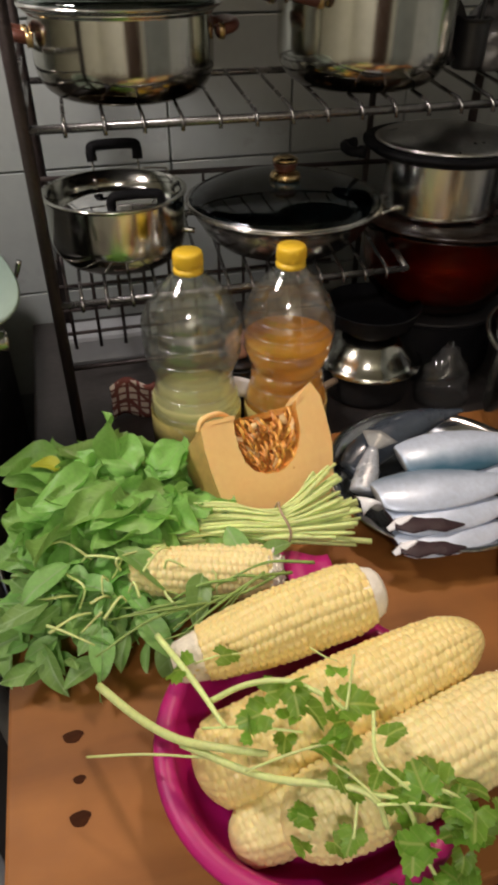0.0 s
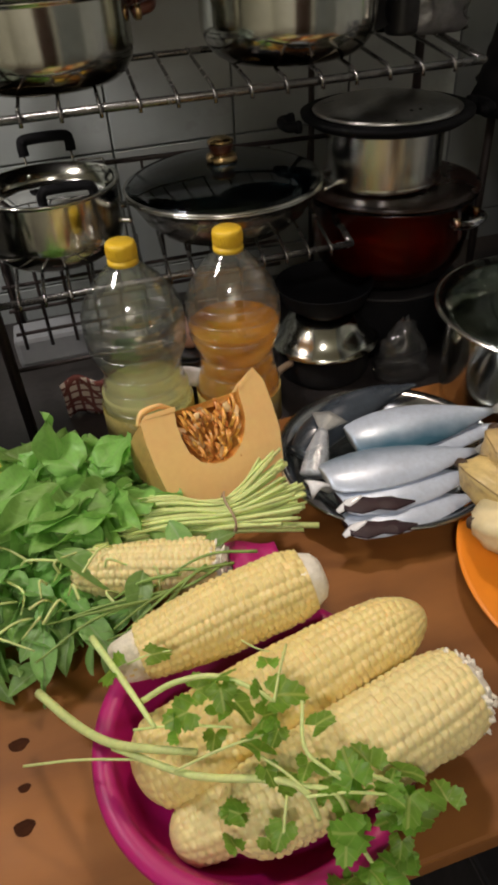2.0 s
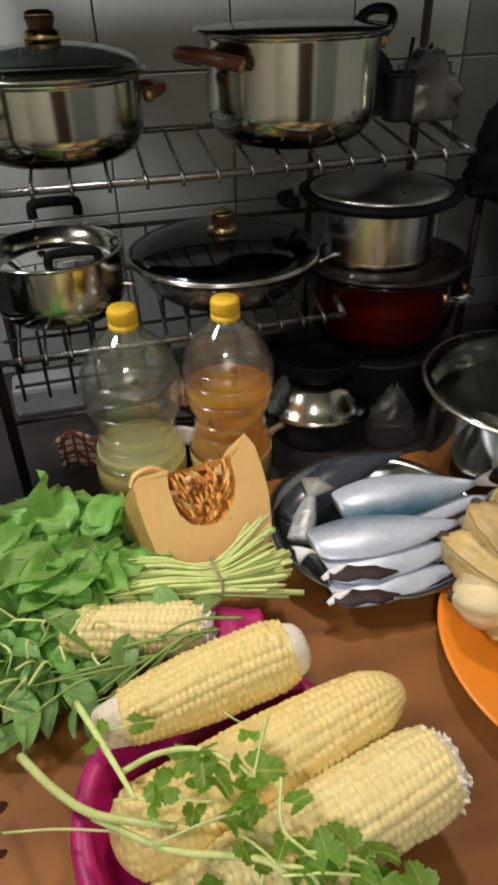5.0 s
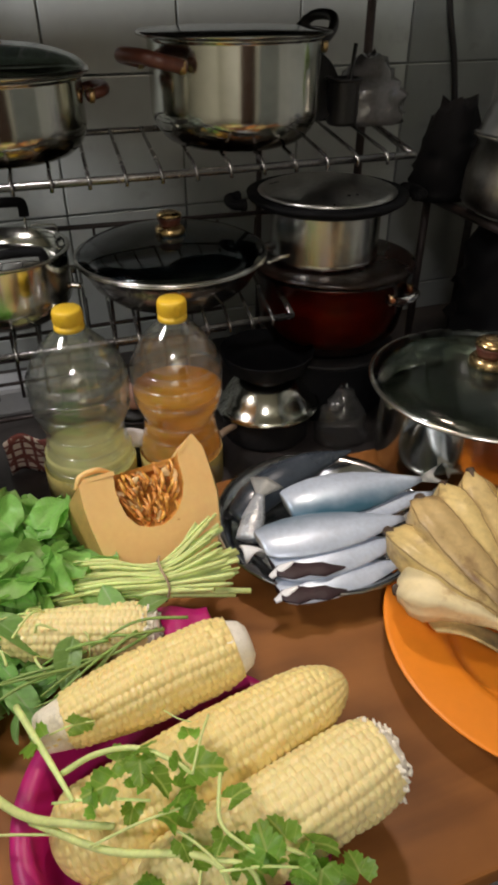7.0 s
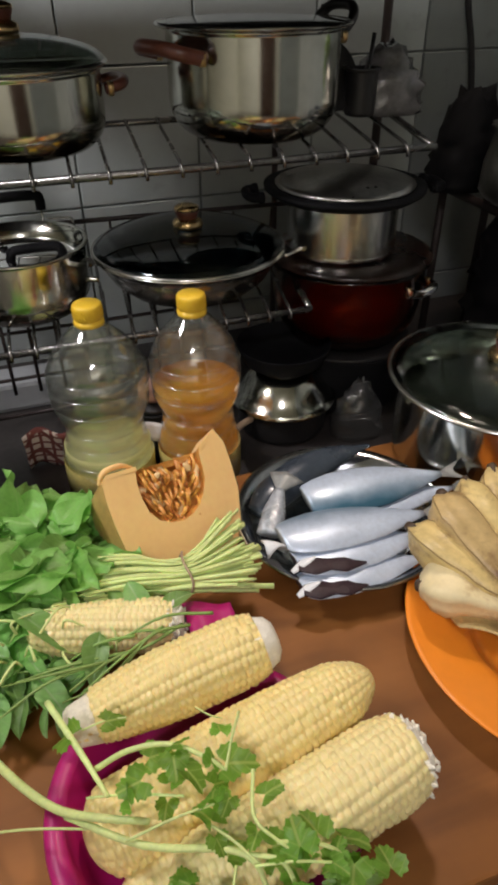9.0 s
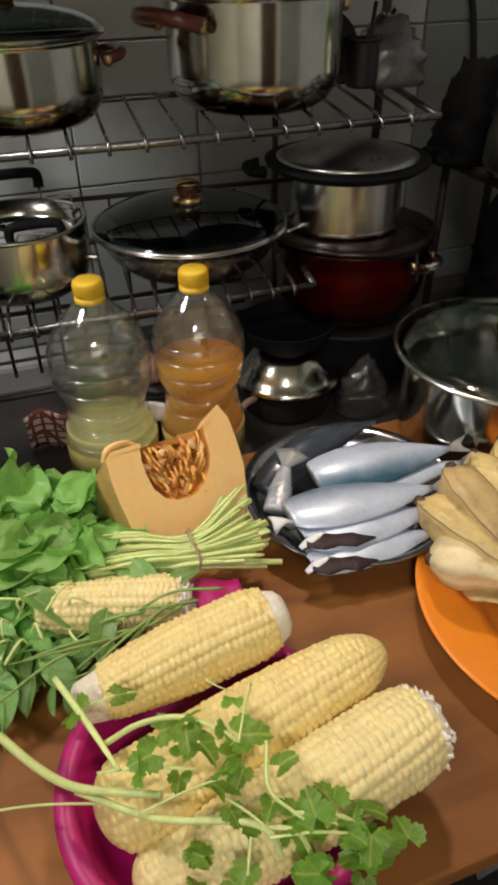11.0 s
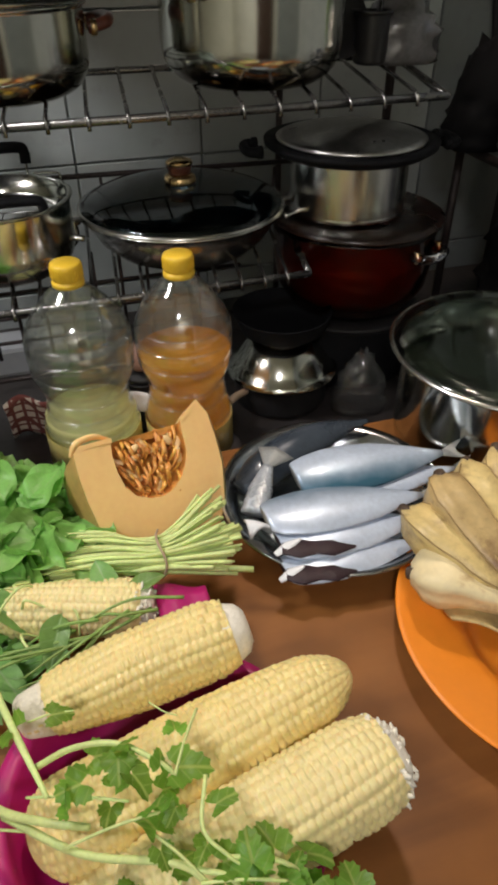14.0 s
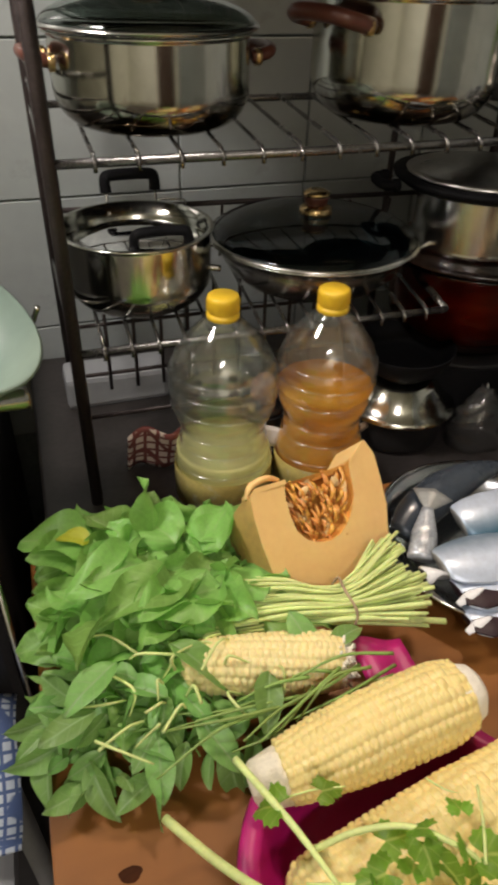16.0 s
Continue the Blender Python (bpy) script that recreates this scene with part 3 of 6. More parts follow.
def build_rack():
    t = thing("wire_rack", "greasy three-tier metal wire dish rack against the tiled wall", "rack")
    x0, xf, xb, y0, y1 = -0.036, 0.56, 0.634, 0.748, 1.03
    for x, y in ((x0, y0), (x0, y1), (xb, y1)):
        part("post", tube("post", [(x, y, COUNTER_Z), (x, y, 1.6)], 0.007, RACK_POST, 10), t, "rusty dark post")
    part("post", tube("post", [(0.46, 1.03, COUNTER_Z), (0.46, 1.03, 1.105)], 0.005, RACK_POST, 8), t, "short dark support")

    def shelf(z, xr, xrb, rail, metal=WIRE):
        s = part("shelf", tube("shelf", [(x0, y0, z), (xr, y0, z)], rail, metal, 8), t)
        part("rail", tube("rail", [(x0, y1, z), (xrb, y1, z)], rail, metal, 8), s)
        part("rail", tube("rail", [(x0, y0, z), (x0, y1, z)], rail, metal, 8), s)
        part("rail", tube("rail", [(xr, y0, z), (xrb, y1, z)], rail, metal, 8), s)
        n = 15
        for i in range(1, n):
            f = i / n
            xa, xc = x0 + f * (xr - x0), x0 + f * (xrb - x0)
            part("wire", tube("wire", [(xa, y0 - 0.0065, z - 0.007), (xa, y0 - 0.0062, z + 0.002), (xa, y0 + 0.003, z + 0.0065), (xc, y1, z + 0.004)], 0.0023, metal, 6, False), s)

    shelf(1.105, xf, xb, 0.0045)
    shelf(0.915, 0.405, 0.46, 0.0045)
    shelf(1.287, xf, xb, 0.006, RACK_POST)
    guard = part("guard_rail", tube("guard_rail", [(x0, 0.972, 0.996), (0.60, 0.972, 0.984)], 0.0035, RACK_POST, 8), t)
    for i in range(9):
        x = 0.0 + i * 0.062
        part("wire", tube("wire", [(x, 0.972, 0.996 - 0.02 * i / 9), (x, 0.985, 0.915)], 0.0022, RACK_POST, 6, False), guard)
    mesh_panel = part("lower_grid", tube("lower_grid", [(x0, 0.80, 0.80), (0.3, 0.80, 0.80)], 0.003, RACK_POST, 8), t, "dark wire grid")
    for i in range(3):
        z = 0.80 + 0.036 * i
        part("wire", tube("wire", [(x0, 0.90, z), (0.36, 0.90, z)], 0.0026, RACK_POST, 6), mesh_panel)
    for i in range(10):
        x = x0 + 0.01 + 0.036 * i
        part("wire", tube("wire", [(x, 0.90, 0.775), (x, 0.90, 0.915)], 0.0026, RACK_POST, 6), mesh_panel)
    for z in (1.135, 1.16):
        part("side_rail", tube("side_rail", [(x0, y0, z), (x0, y1, z)], 0.003, WIRE, 6), t)
    return t


build_rack()
tray = thing("tray", "black oven tray lying on the top shelf", "tray")
part("pan", box("pan", (-0.025, 0.752, 1.297), (0.60, 1.05, 1.325), SOOT, 0.006), tray)

# ---- pots and lids ----


def pot_profile(r, h, wall=0.0015, round_=0.02, lip=0.004):
    """Closed profile of a pot: outside up, lip, inside down."""
    out = [(0, 0.0), (r - round_, 0.0)]
    for k in range(1, 9):
        a = math.pi / 2 * k / 8
        out.append((r - round_ + round_ * math.sin(a), round_ - round_ * math.cos(a)))
    out += [(r, round_ + 0.0015), (r, h * 0.5), (r, h - 0.0055), (r, h - 0.004), (r + lip, h - 0.002), (r + lip, h), (r - wall, h), (r - wall, h * 0.5), (r - wall, round_), (r - round_, wall + 0.001), (0, wall + 0.001)]
    return out


def dome_lid(parent, r, rise, z, glass_mat, rim_mat=STEEL, knob=True, rim_r=0.003, big=1.1):
    """Glass dome with a steel rim and a gold and brown knob."""
    lid = part("lid", lathe("lid", [(r, 0)] + [(r * math.cos(a), rise * math.sin(a)) for a in np.linspace(0.12, 1.5, 9)] + [(0, rise)] + [(0, rise - 0.003)] + [((r - 0.003) * math.cos(a), (rise - 0.003) * math.sin(a)) for a in np.linspace(1.5, 0.12, 9)] + [(r - 0.003, 0), (r, 0)], glass_mat, 48), parent, "glass lid", pose(0, 0, z))
    lid.visible_shadow = False
    ring = [(r + rim_r * math.cos(a), rim_r * math.sin(a) * 0.9) for a in np.linspace(0, 2 * math.pi, 9)]
    part("rim", lathe("rim", ring, rim_mat, 56), lid, "steel rim")
    if knob:
        part("collar", lathe("collar", [(0, 0.0), (0.0175, 0.0), (0.0185, 0.003), (0.017, 0.008), (0.0125, 0.0105), (0, 0.011)], GOLD, 32), lid, "wide gold collar", pose(0, 0, rise) @ Matrix.Diagonal((big, big, big, 1)))
        part("knob", lathe("knob", [(0, 0.0105), (0.0122, 0.0108), (0.0128, 0.014), (0.0145, 0.018), (0.0148, 0.0205), (0, 0.021)], BAKELITE, 28), lid, "dark brown knob", pose(0, 0, rise) @ Matrix.Diagonal((big, big, big, 1)))
        part("knob_cap", lathe("knob_cap", [(0, 0.0204), (0.0152, 0.0205), (0.015, 0.0235), (0.0095, 0.0262), (0, 0.0268)], GOLD, 28), lid, "gold cap", pose(0, 0, rise) @ Matrix.Diagonal((big, big, big, 1)))
    return lid


def side_handle(parent, r, z, angle, material, size=0.035, rise=0.012, label="", ferrule=None, thick=0.0062):
    a = radians(angle)
    ca, sa = math.cos(a), math.sin(a)
    pts = []
    for u, v, w in ((-1, 0, 0), (-0.95, 0.7, 0.6), (-0.5, 1, 1), (0.5, 1, 1), (0.95, 0.7, 0.6), (1, 0, 0)):
        out, along = r - 0.001 + v * size * 0.75, u * size * 0.85
        pts.append((ca * out - sa * along, sa * out + ca * along, z + w * rise))
    h = part("handle", tube("handle", pts, thick, material, 10), parent, label)
    for u in (-1, 1):
        part("bracket", lathe("bracket", [(0, -0.002), (0.008, -0.002), (0.008, 0.004), (0, 0.005)], ferrule or GOLD, 12), h, "" if ferrule else "gold ferrule",
             Matrix.Translation((ca * (r + 0.004) - sa * u * size * 0.85, sa * (r + 0.004) + ca * u * size * 0.85, z)) @ Euler((0, radians(90), 0)).to_matrix().to_4x4())
    return h


def steel_pot(name, label, place, r, h, turn=0.0, material=POT_STEEL, round_=0.022, wall_=0.0015):
    t = thing(name, label, "pot", m=pose(*place, 0, 0, turn))
    part("body", lathe("body", pot_profile(r, h, wall_, round_), material, 56), t)
    return t


shelf_z = 1.1115
p = steel_pot("stew_pot", "shiny steel cooking pot with brown handles and glass lid", (0.083, 0.872, shelf_z), 0.1, 0.086, 0, BURNT_STEEL, 0.036)
dome_lid(p, 0.107, 0.028, 0.09, LID_GLASS)
side_handle(p, 0.1, 0.062, 185, BAKELITE, 0.034, 0.006, "brown bakelite handle")
side_handle(p, 0.1, 0.062, 5, BAKELITE, 0.034, 0.006, "brown bakelite handle")

p = steel_pot("stock_pot", "tall shiny steel pot with dark handles and flat glass lid", (0.368, 0.868, shelf_z), 0.104, 0.118, 0, BURNT_STEEL, 0.042)
dome_lid(p, 0.114, 0.007, 0.121, LID_GLASS, STEEL, False)
side_handle(p, 0.104, 0.093, 200, BAKELITE, 0.05, 0.01, "brown bakelite handle", None, 0.008)
side_handle(p, 0.104, 0.104, 14, BLACK, 0.04, 0.03, "black handle")

tray = thing("roasting_tray", "black greasy roasting tray on the top tier of the rack", "tray", (0.3, 0.87, 1.2945))
part("base", box("base", (-0.2, -0.095, 0), (0.2, 0.095, 0.003), SOOT, 0.001), tray)
for y in (-0.1, 0.096):
    part("side", box("side", (-0.2, y, 0), (0.2, y + 0.004, 0.035), SOOT, 0.001), tray)
for x in (-0.205, 0.201):
    part("side", box("side", (x, -0.1, 0), (x + 0.004, 0.1, 0.035), SOOT, 0.001), tray)

low_z = 0.9215
p = steel_pot("saucepan", "steel saucepan with lid and black loop handle on the rack", (0.052, 0.858, low_z), 0.085, 0.089, 0, POT_STEEL, 0.038)
# Added disc: its dark colour gives the shaded inside below the lid.
part("contents", lathe("contents", [(0, 0.05), (0.082, 0.05), (0.082, 0.046), (0, 0.046)], DARK_FILL, 36), p, "dark disc added to shade the inside of the saucepan")
lid = part("lid", lathe("lid", [(0, 0.012), (0.036, 0.0105), (0.064, 0.006), (0.082, 0), (0.081, -0.001), (0.064, 0.004), (0.036, 0.0085), (0, 0.01)], SAUCEPAN_GLASS, 48), p, "sunken dark glass lid", pose(0, 0, 0.068))
part("handle", tube("handle", [(-0.008, -0.036, 0.006), (-0.006, -0.036, 0.019), (0.004, -0.036, 0.023), (0.042, -0.036, 0.023), (0.052, -0.036, 0.019), (0.054, -0.036, 0.004)], 0.0062, MATT_BLACK, 10, True, 0.8), lid, "black plastic handle")
back = part("rear_handle", tube("rear_handle", [(-0.018, 0.097, 0.097), (-0.018, 0.1, 0.11), (-0.011, 0.101, 0.116), (0.035, 0.101, 0.116), (0.042, 0.1, 0.11), (0.042, 0.097, 0.097)], 0.0068, MATT_BLACK, 10), p, "black loop handle")
for x in (-0.018, 0.042):
    part("stem", tube("stem", [(x, 0.08, 0.075), (x, 0.09, 0.087), (x, 0.097, 0.1)], 0.0016, STEEL, 8), back)
spoon = thing("hanging_spoon", "thin steel spoon hooked on the rack beside the saucepan", "spoon")
part("handle", tube("handle", [(0.10, 0.968, 1.003), (0.125, 0.966, 1.002), (0.134, 0.962, 0.998), (0.135, 0.958, 0.965), (0.134, 0.955, 0.93)], 0.0028, STEEL, 8, True, 0.5), spoon)
part("spoon_bowl", lathe("spoon_bowl", [(0, -0.003), (0.009, -0.002), (0.0135, 0.001), (0.009, -0.0005), (0, -0.0015)], STEEL, 20), spoon, "", pose(0.133, 0.955, 0.925, 80, 0, 10) @ Matrix.Diagonal((1, 1.5, 1, 1)))

p = thing("wok", "steel wok with a dark glass lid and gold knob", "wok", (0.274, 0.866, low_z))
part("body", lathe("body", [(0, 0), (0.068, 0.0), (0.09, 0.006), (0.108, 0.022), (0.12, 0.042), (0.124, 0.054), (0.131, 0.0545), (0.131, 0.056), (0.122, 0.056), (0.117, 0.042), (0.105, 0.024), (0.088, 0.009), (0.067, 0.003), (0, 0.003)], STEEL, 56), p)
dome_lid(p, 0.128, 0.024, 0.058, WOK_GLASS)
for s in (-1, 1):
    part("ear", tube("ear", [(s * 0.128, -0.03, 0.036), (s * 0.152, -0.022, 0.04), (s * 0.158, 0, 0.042), (s * 0.152, 0.022, 0.04), (s * 0.128, 0.03, 0.036)], 0.004, STEEL, 8), p, "steel loop handle")

# the stack beyond the rack: black pan, amber pot, steamer
pan = thing("sooty_pan", "soot-black cooking pan under an amber glass pot", "pan", (0.515, 0.86, COUNTER_Z))
part("body", lathe("body", pot_profile(0.1, 0.1, 0.002, 0.02), MATT_BLACK, 40), pan)
part("lid", lathe("lid", [(0, 0.004), (0.1, 0.0), (0.104, 0.002), (0.1, 0.005), (0, 0.0065)], SOOT, 40), pan, "", pose(0, 0, 0.1))
amber = thing("amber_pot", "dark amber glass casserole pot stacked under a steel steamer", "pot", (0.515, 0.86, COUNTER_Z + 0.107))
part("body", lathe("body", [(0, 0), (0.07, 0), (0.09, 0.008), (0.106, 0.035), (0.112, 0.07), (0.114, 0.115), (0.118, 0.12), (0.114, 0.123), (0.108, 0.118), (0.106, 0.07), (0.1, 0.036), (0.086, 0.014), (0.068, 0.006), (0, 0.006)], AMBER, 48), amber, "amber glass")
part("lid", lathe("lid", [(0, 0.0), (0.118, 0.0), (0.12, 0.003), (0.112, 0.006), (0.07, 0.0085), (0, 0.009)], AMBER_LID, 48), amber, "amber glass lid", pose(0, 0, 0.1245))
part("contents", lathe("contents", [(0, 0.01), (0.082, 0.018), (0.096, 0.038), (0.103, 0.07), (0.104, 0.088), (0, 0.088)], RED_SOUP, 40), amber, "reddish contents")
side_handle(amber, 0.112, 0.1, 300, AMBER, 0.03, 0.0)
steamer = thing("steamer_pot", "steel steamer pot with a wide black rim and domed steel lid", "pot", (0.5, 0.862, COUNTER_Z + 0.107 + 0.134))
part("body", lathe("body", [(0, 0), (0.074, 0), (0.079, 0.0025), (0.0775, 0.006), (0.0775, 0.008), (0.0775, 0.04), (0.0775, 0.084), (0.0775, 0.085), (0.0762, 0.085), (0.0762, 0.006), (0, 0.003)], STEEL, 56), steamer)
part("brim", lathe("brim", [(0.0776, 0.07), (0.1, 0.076), (0.112, 0.084), (0.113, 0.089), (0.096, 0.0888), (0.0776, 0.086), (0.0776, 0.07)], MATT_BLACK, 56), steamer, "black wide rim")
sl = part("lid", lathe("lid", [(0.096, 0.0895), (0.0972, 0.0915), (0.088, 0.095), (0.055, 0.1025), (0.02, 0.106), (0, 0.1065), (0, 0.1055), (0.02, 0.105), (0.055, 0.1015), (0.088, 0.094), (0.096, 0.0895)], STEEL_DULL, 56), steamer, "domed steel lid")
for s in (-1, 1):
    part("vent", lathe("vent", [(0, 0), (0.0022, 0), (0.0022, 0.0006), (0, 0.0006)], BLACK, 10), sl, "", pose(s * 0.006 + 0.004, -0.07, 0.1, 12, 0, 0))
side_handle(steamer, 0.12, 0.082, -8, MATT_BLACK, 0.026, 0.0, "black handle", MATT_BLACK)
side_handle(steamer, 0.12, 0.082, 172, MATT_BLACK, 0.026, 0.0, "black handle", MATT_BLACK)

# upturned steel bowl on a black pan
bp_ = thing("black_saucepan", "small black saucepan on the counter", "saucepan", (0.386, 0.79, COUNTER_Z))
part("body", lathe("body", pot_profile(0.066, 0.052, 0.002, 0.012), SOOT, 36), bp_)
part("handle", tube("handle", [(-0.06, -0.03, 0.04), (-0.075, -0.04, 0.042), (-0.088, -0.05, 0.042)], 0.005, RUBBER, 8), bp_, "worn pale handle")
bowl = thing("steel_bowl", "upturned shiny steel bowl on a black saucepan", "bowl", (0.386, 0.79, COUNTER_Z + 0.053))
part("shell", lathe("shell", [(0.078, 0), (0.079, 0.002), (0.07, 0.006), (0.062, 0.018), (0.05, 0.034), (0.036, 0.044), (0, 0.0445), (0, 0.0435), (0.035, 0.043), (0.049, 0.033), (0.061, 0.017), (0.069, 0.0045), (0.078, 0)], POT_STEEL, 56), bowl)
part("base_ring", lathe("base_ring", [(0, 0.0446), (0.034, 0.0446), (0.034, 0.047), (0.032, 0.049), (0, 0.049)], BLACK, 40), bowl, "black foot")
top_pan = thing("black_pan", "small soot-black pan standing on the upturned steel bowl", "pan", (0.39, 0.8, COUNTER_Z + 0.1025))
part("body", lathe("body", [(0, 0), (0.048, 0), (0.058, 0.006), (0.068, 0.03), (0.0685, 0.032), (0.0665, 0.032), (0.056, 0.008), (0.046, 0.003), (0, 0.003)], MATT_BLACK, 40), top_pan)

# clear plastic bag and dark bits on the counter
def crumpled(name, label, place, sx, sy, sz, material, seed, category="bag", taper=0.75):
    rng = random.Random(seed)
    verts, faces = [], []
    n, w = 10, 16
    for i in range(n + 1):
        z = i / n
        for k in range(w):
            a = 2 * math.pi * k / w
            r = (1 - taper * z ** 2.2) * (0.8 + 0.35 * rng.random())
            verts.append((sx * r * math.cos(a), sy * r * math.sin(a), sz * z * (0.9 + 0.2 * rng.random() * (i > 0))))
    for i in range(n):
        for k in range(w):
            faces.append((i * w + k, i * w + (k + 1) % w, (i + 1) * w + (k + 1) % w, (i + 1) * w + k))
    faces.append(tuple(range(w))[::-1])
    faces.append(tuple(range(n * w, n * w + w)))
    ob = part(name, mesh(name, verts, faces, material), None, "", pose(*place))
    return tagged(ob, label, category)


crumpled("plastic_bag", "knotted clear plastic bag standing beside the steel bowl", (0.485, 0.735, COUNTER_Z), 0.04, 0.03, 0.085, CLEAR_BAG, 3)
crumpled("shelf_bag", "crumpled grey plastic bag on the rack shelf", (0.60, 0.955, shelf_z - 0.002), 0.06, 0.05, 0.085, BAG, 8)
black_pan = thing("frying_pan", "small black frying pan leaning on the rack shelf", "pan", m=pose(0.505, 0.93, shelf_z + 0.004, 70, 0, 14))
part("body", lathe("body", [(0, 0), (0.035, 0), (0.045, 0.012), (0.044, 0.014), (0.034, 0.003), (0, 0.003)], SOOT, 32), black_pan, "", pose(0, 0.046, 0))
part("handle", tube("handle", [(0, 0.09, 0.012), (0, 0.11, 0.016), (0, 0.13, 0.018)], 0.005, BLACK, 8), black_pan)
holder = thing("black_holder", "black plastic utensil holder on the rack shelf", "holder", (0.548, 0.93, shelf_z))
part("body", lathe("body", pot_profile(0.022, 0.06, 0.002, 0.006), BLACK, 24), holder)
part("utensil", tube("utensil", [(0.004, 0.0, 0.004), (0.016, 0.004, 0.1)], 0.003, BLACK, 6), holder)

cord = thing("power_cord", "black power cord hanging down the tiled wall", "cord")
part("cable", tube("cable", [(0.80, 1.118, 1.5), (0.815, 1.112, 1.28), (0.84, 1.105, 1.17), (0.852, 1.1, 1.09), (0.84, 1.09, 1.05)], 0.0055, SOOT, 8), cord)
part("plug", tube("plug", [(0.84, 1.09, 1.06), (0.82, 1.08, 1.02), (0.805, 1.07, 0.995)], [0.008, 0.012, 0.006], SOOT, 8), cord)

# ---- the corner: white rack with stacked pots and a big dark lid ----
chair = thing("plastic_stand", "white plastic dish stand with rounded frame beside the table", "dish stand")
part("frame", tube("frame", [(0.765, 0.655, 0.45), (0.765, 0.655, 0.8), (0.762, 0.648, 1.0), (0.768, 0.638, 1.045), (0.80, 0.60, 1.062), (0.9, 0.50, 1.07)], 0.0125, WHITE_PLASTIC, 12), chair)
part("leg", tube("leg", [(0.765, 0.655, 0.46), (0.76, 0.66, 0.0)], 0.016, WHITE_PLASTIC, 10), chair)
part("leg", tube("leg", [(0.9, 0.5, 1.06), (0.9, 0.48, 0.0)], 0.016, WHITE_PLASTIC, 10), chair)
part("crossbar", tube("crossbar", [(0.722, 0.742, 0.986), (0.742, 0.7, 0.982), (0.763, 0.655, 0.976)], 0.012, WHITE_PLASTIC, 10, True, 0.6), chair, "flat white bar")
part("crossbar", tube("crossbar", [(0.70, 0.80, 0.82), (0.735, 0.72, 0.83), (0.763, 0.655, 0.84)], 0.011, WHITE_PLASTIC, 10, True, 0.6), chair, "flat white bar")
for x in (0.757, 0.85):
    part("crossbar", tube("crossbar", [(x, 1.0, 0.977), (x, 0.74, 0.977)], 0.007, RACK_POST, 10), chair, "dark support bar")
    part("leg", tube("leg", [(x, 1.0, 0.977), (x, 1.0, COUNTER_Z)], 0.007, RACK_POST, 10), chair, "dark support")
big_lid = thing("big_pan", "large dark grey pan hanging behind the white chair", "pan", m=pose(0.93, 0.62, 0.93, 80, 0, -62))
part("rim", lathe("rim", [(0.1385 + 0.004 * math.cos(a), 0.001 + 0.004 * math.sin(a)) for a in np.linspace(0, 2 * math.pi, 9)], GREY_LID, 48), big_lid, "rolled grey rim")
part("handle", tube("handle", [(-0.03, 0, 0.034), (-0.026, 0, 0.05), (0.026, 0, 0.05), (0.03, 0, 0.034)], 0.005, BLACK, 8), big_lid, "black handle")
part("body", lathe("body", [(0, 0.03), (0.06, 0.028), (0.11, 0.018), (0.135, 0.0), (0.14, 0.002), (0.113, 0.022), (0.06, 0.032), (0, 0.034)], GREY_LID, 48), big_lid)
stack = thing("aluminium_pot", "two scrubbed aluminium pots stacked mouth to mouth in the corner", "pot", m=pose(0.765, 0.83, 0.99, 0, 15, 0) @ Matrix.Diagonal((0.88, 0.88, 1.0, 1)))
part("body", lathe("body", [(0, 0), (0.05, 0), (0.066, 0.01), (0.074, 0.05), (0.073, 0.092), (0.082, 0.095), (0.082, 0.098), (0.07, 0.097), (0.07, 0.05), (0.062, 0.013), (0, 0.004)], STEEL_DULL, 48), stack)
part("upper_pot", lathe("upper_pot", [(0.082, 0.0985), (0.083, 0.102), (0.076, 0.104), (0.075, 0.13), (0.066, 0.155), (0.045, 0.172), (0, 0.178), (0, 0.176), (0.044, 0.169), (0.064, 0.153), (0.073, 0.129), (0.073, 0.104), (0.082, 0.0985)], ALUMINIUM, 48), stack, "upturned pot")
crumpled("dark_cloth", "bunched dark brown cloth beside the stacked aluminium pots", (0.852, 0.80, 0.986), 0.045, 0.05, 0.085, BROWN_CLOTH, 27, "cloth")
# Black lump in place of the deep shade on the tiled corner wall.
crumpled("corner_shade_mass", "tall black mass put in for the deep shade on the corner wall", (0.83, 0.85, COUNTER_Z), 0.095, 0.09, 0.232, MATT_BLACK, 31, taper=0.3)
dark_bag = thing("carrier_bag", "black carrier bag with a grey strap beside the lidded pot", "bag", (0.815, 0.535, TOP))


def bag_skin(u, v):
    a, r = 2 * math.pi * u, (1 - 0.62 * v ** 2.4)
    fold = 1 + 0.07 * math.sin(5 * a + 4 * v) + 0.05 * math.sin(9 * a - 6 * v) + 0.05 * noise.noise((3 * math.cos(a), 3 * math.sin(a), 4 * v))
    return (0.092 * r * fold * math.cos(a), 0.082 * r * fold * math.sin(a), 0.002 + 0.1 * v + 0.006 * math.sin(4 * a) * v)


part("sack", grid_sheet("sack", bag_skin, 40, 12, SOOT, 0.0012), dark_bag)
part("top_fold", lathe("top_fold", [(0, 0.1), (0.02, 0.1), (0.034, 0.095), (0.03, 0.09), (0, 0.088)], SOOT, 20, 0.06), dark_bag)
part("strap", tube("strap", [(-0.062, -0.045, 0.075), (-0.045, -0.068, 0.062), (-0.015, -0.083, 0.035), (0.02, -0.085, 0.01)], 0.011, GREY_STRAP, 10, True, 0.55), dark_bag, "grey webbing strap")
sack = crumpled("black_bag", "crumpled black plastic bag hanging in the corner", (0.765, 0.965, 0.986), 0.06, 0.05, 0.14, MATT_BLACK, 14, taper=0.5)

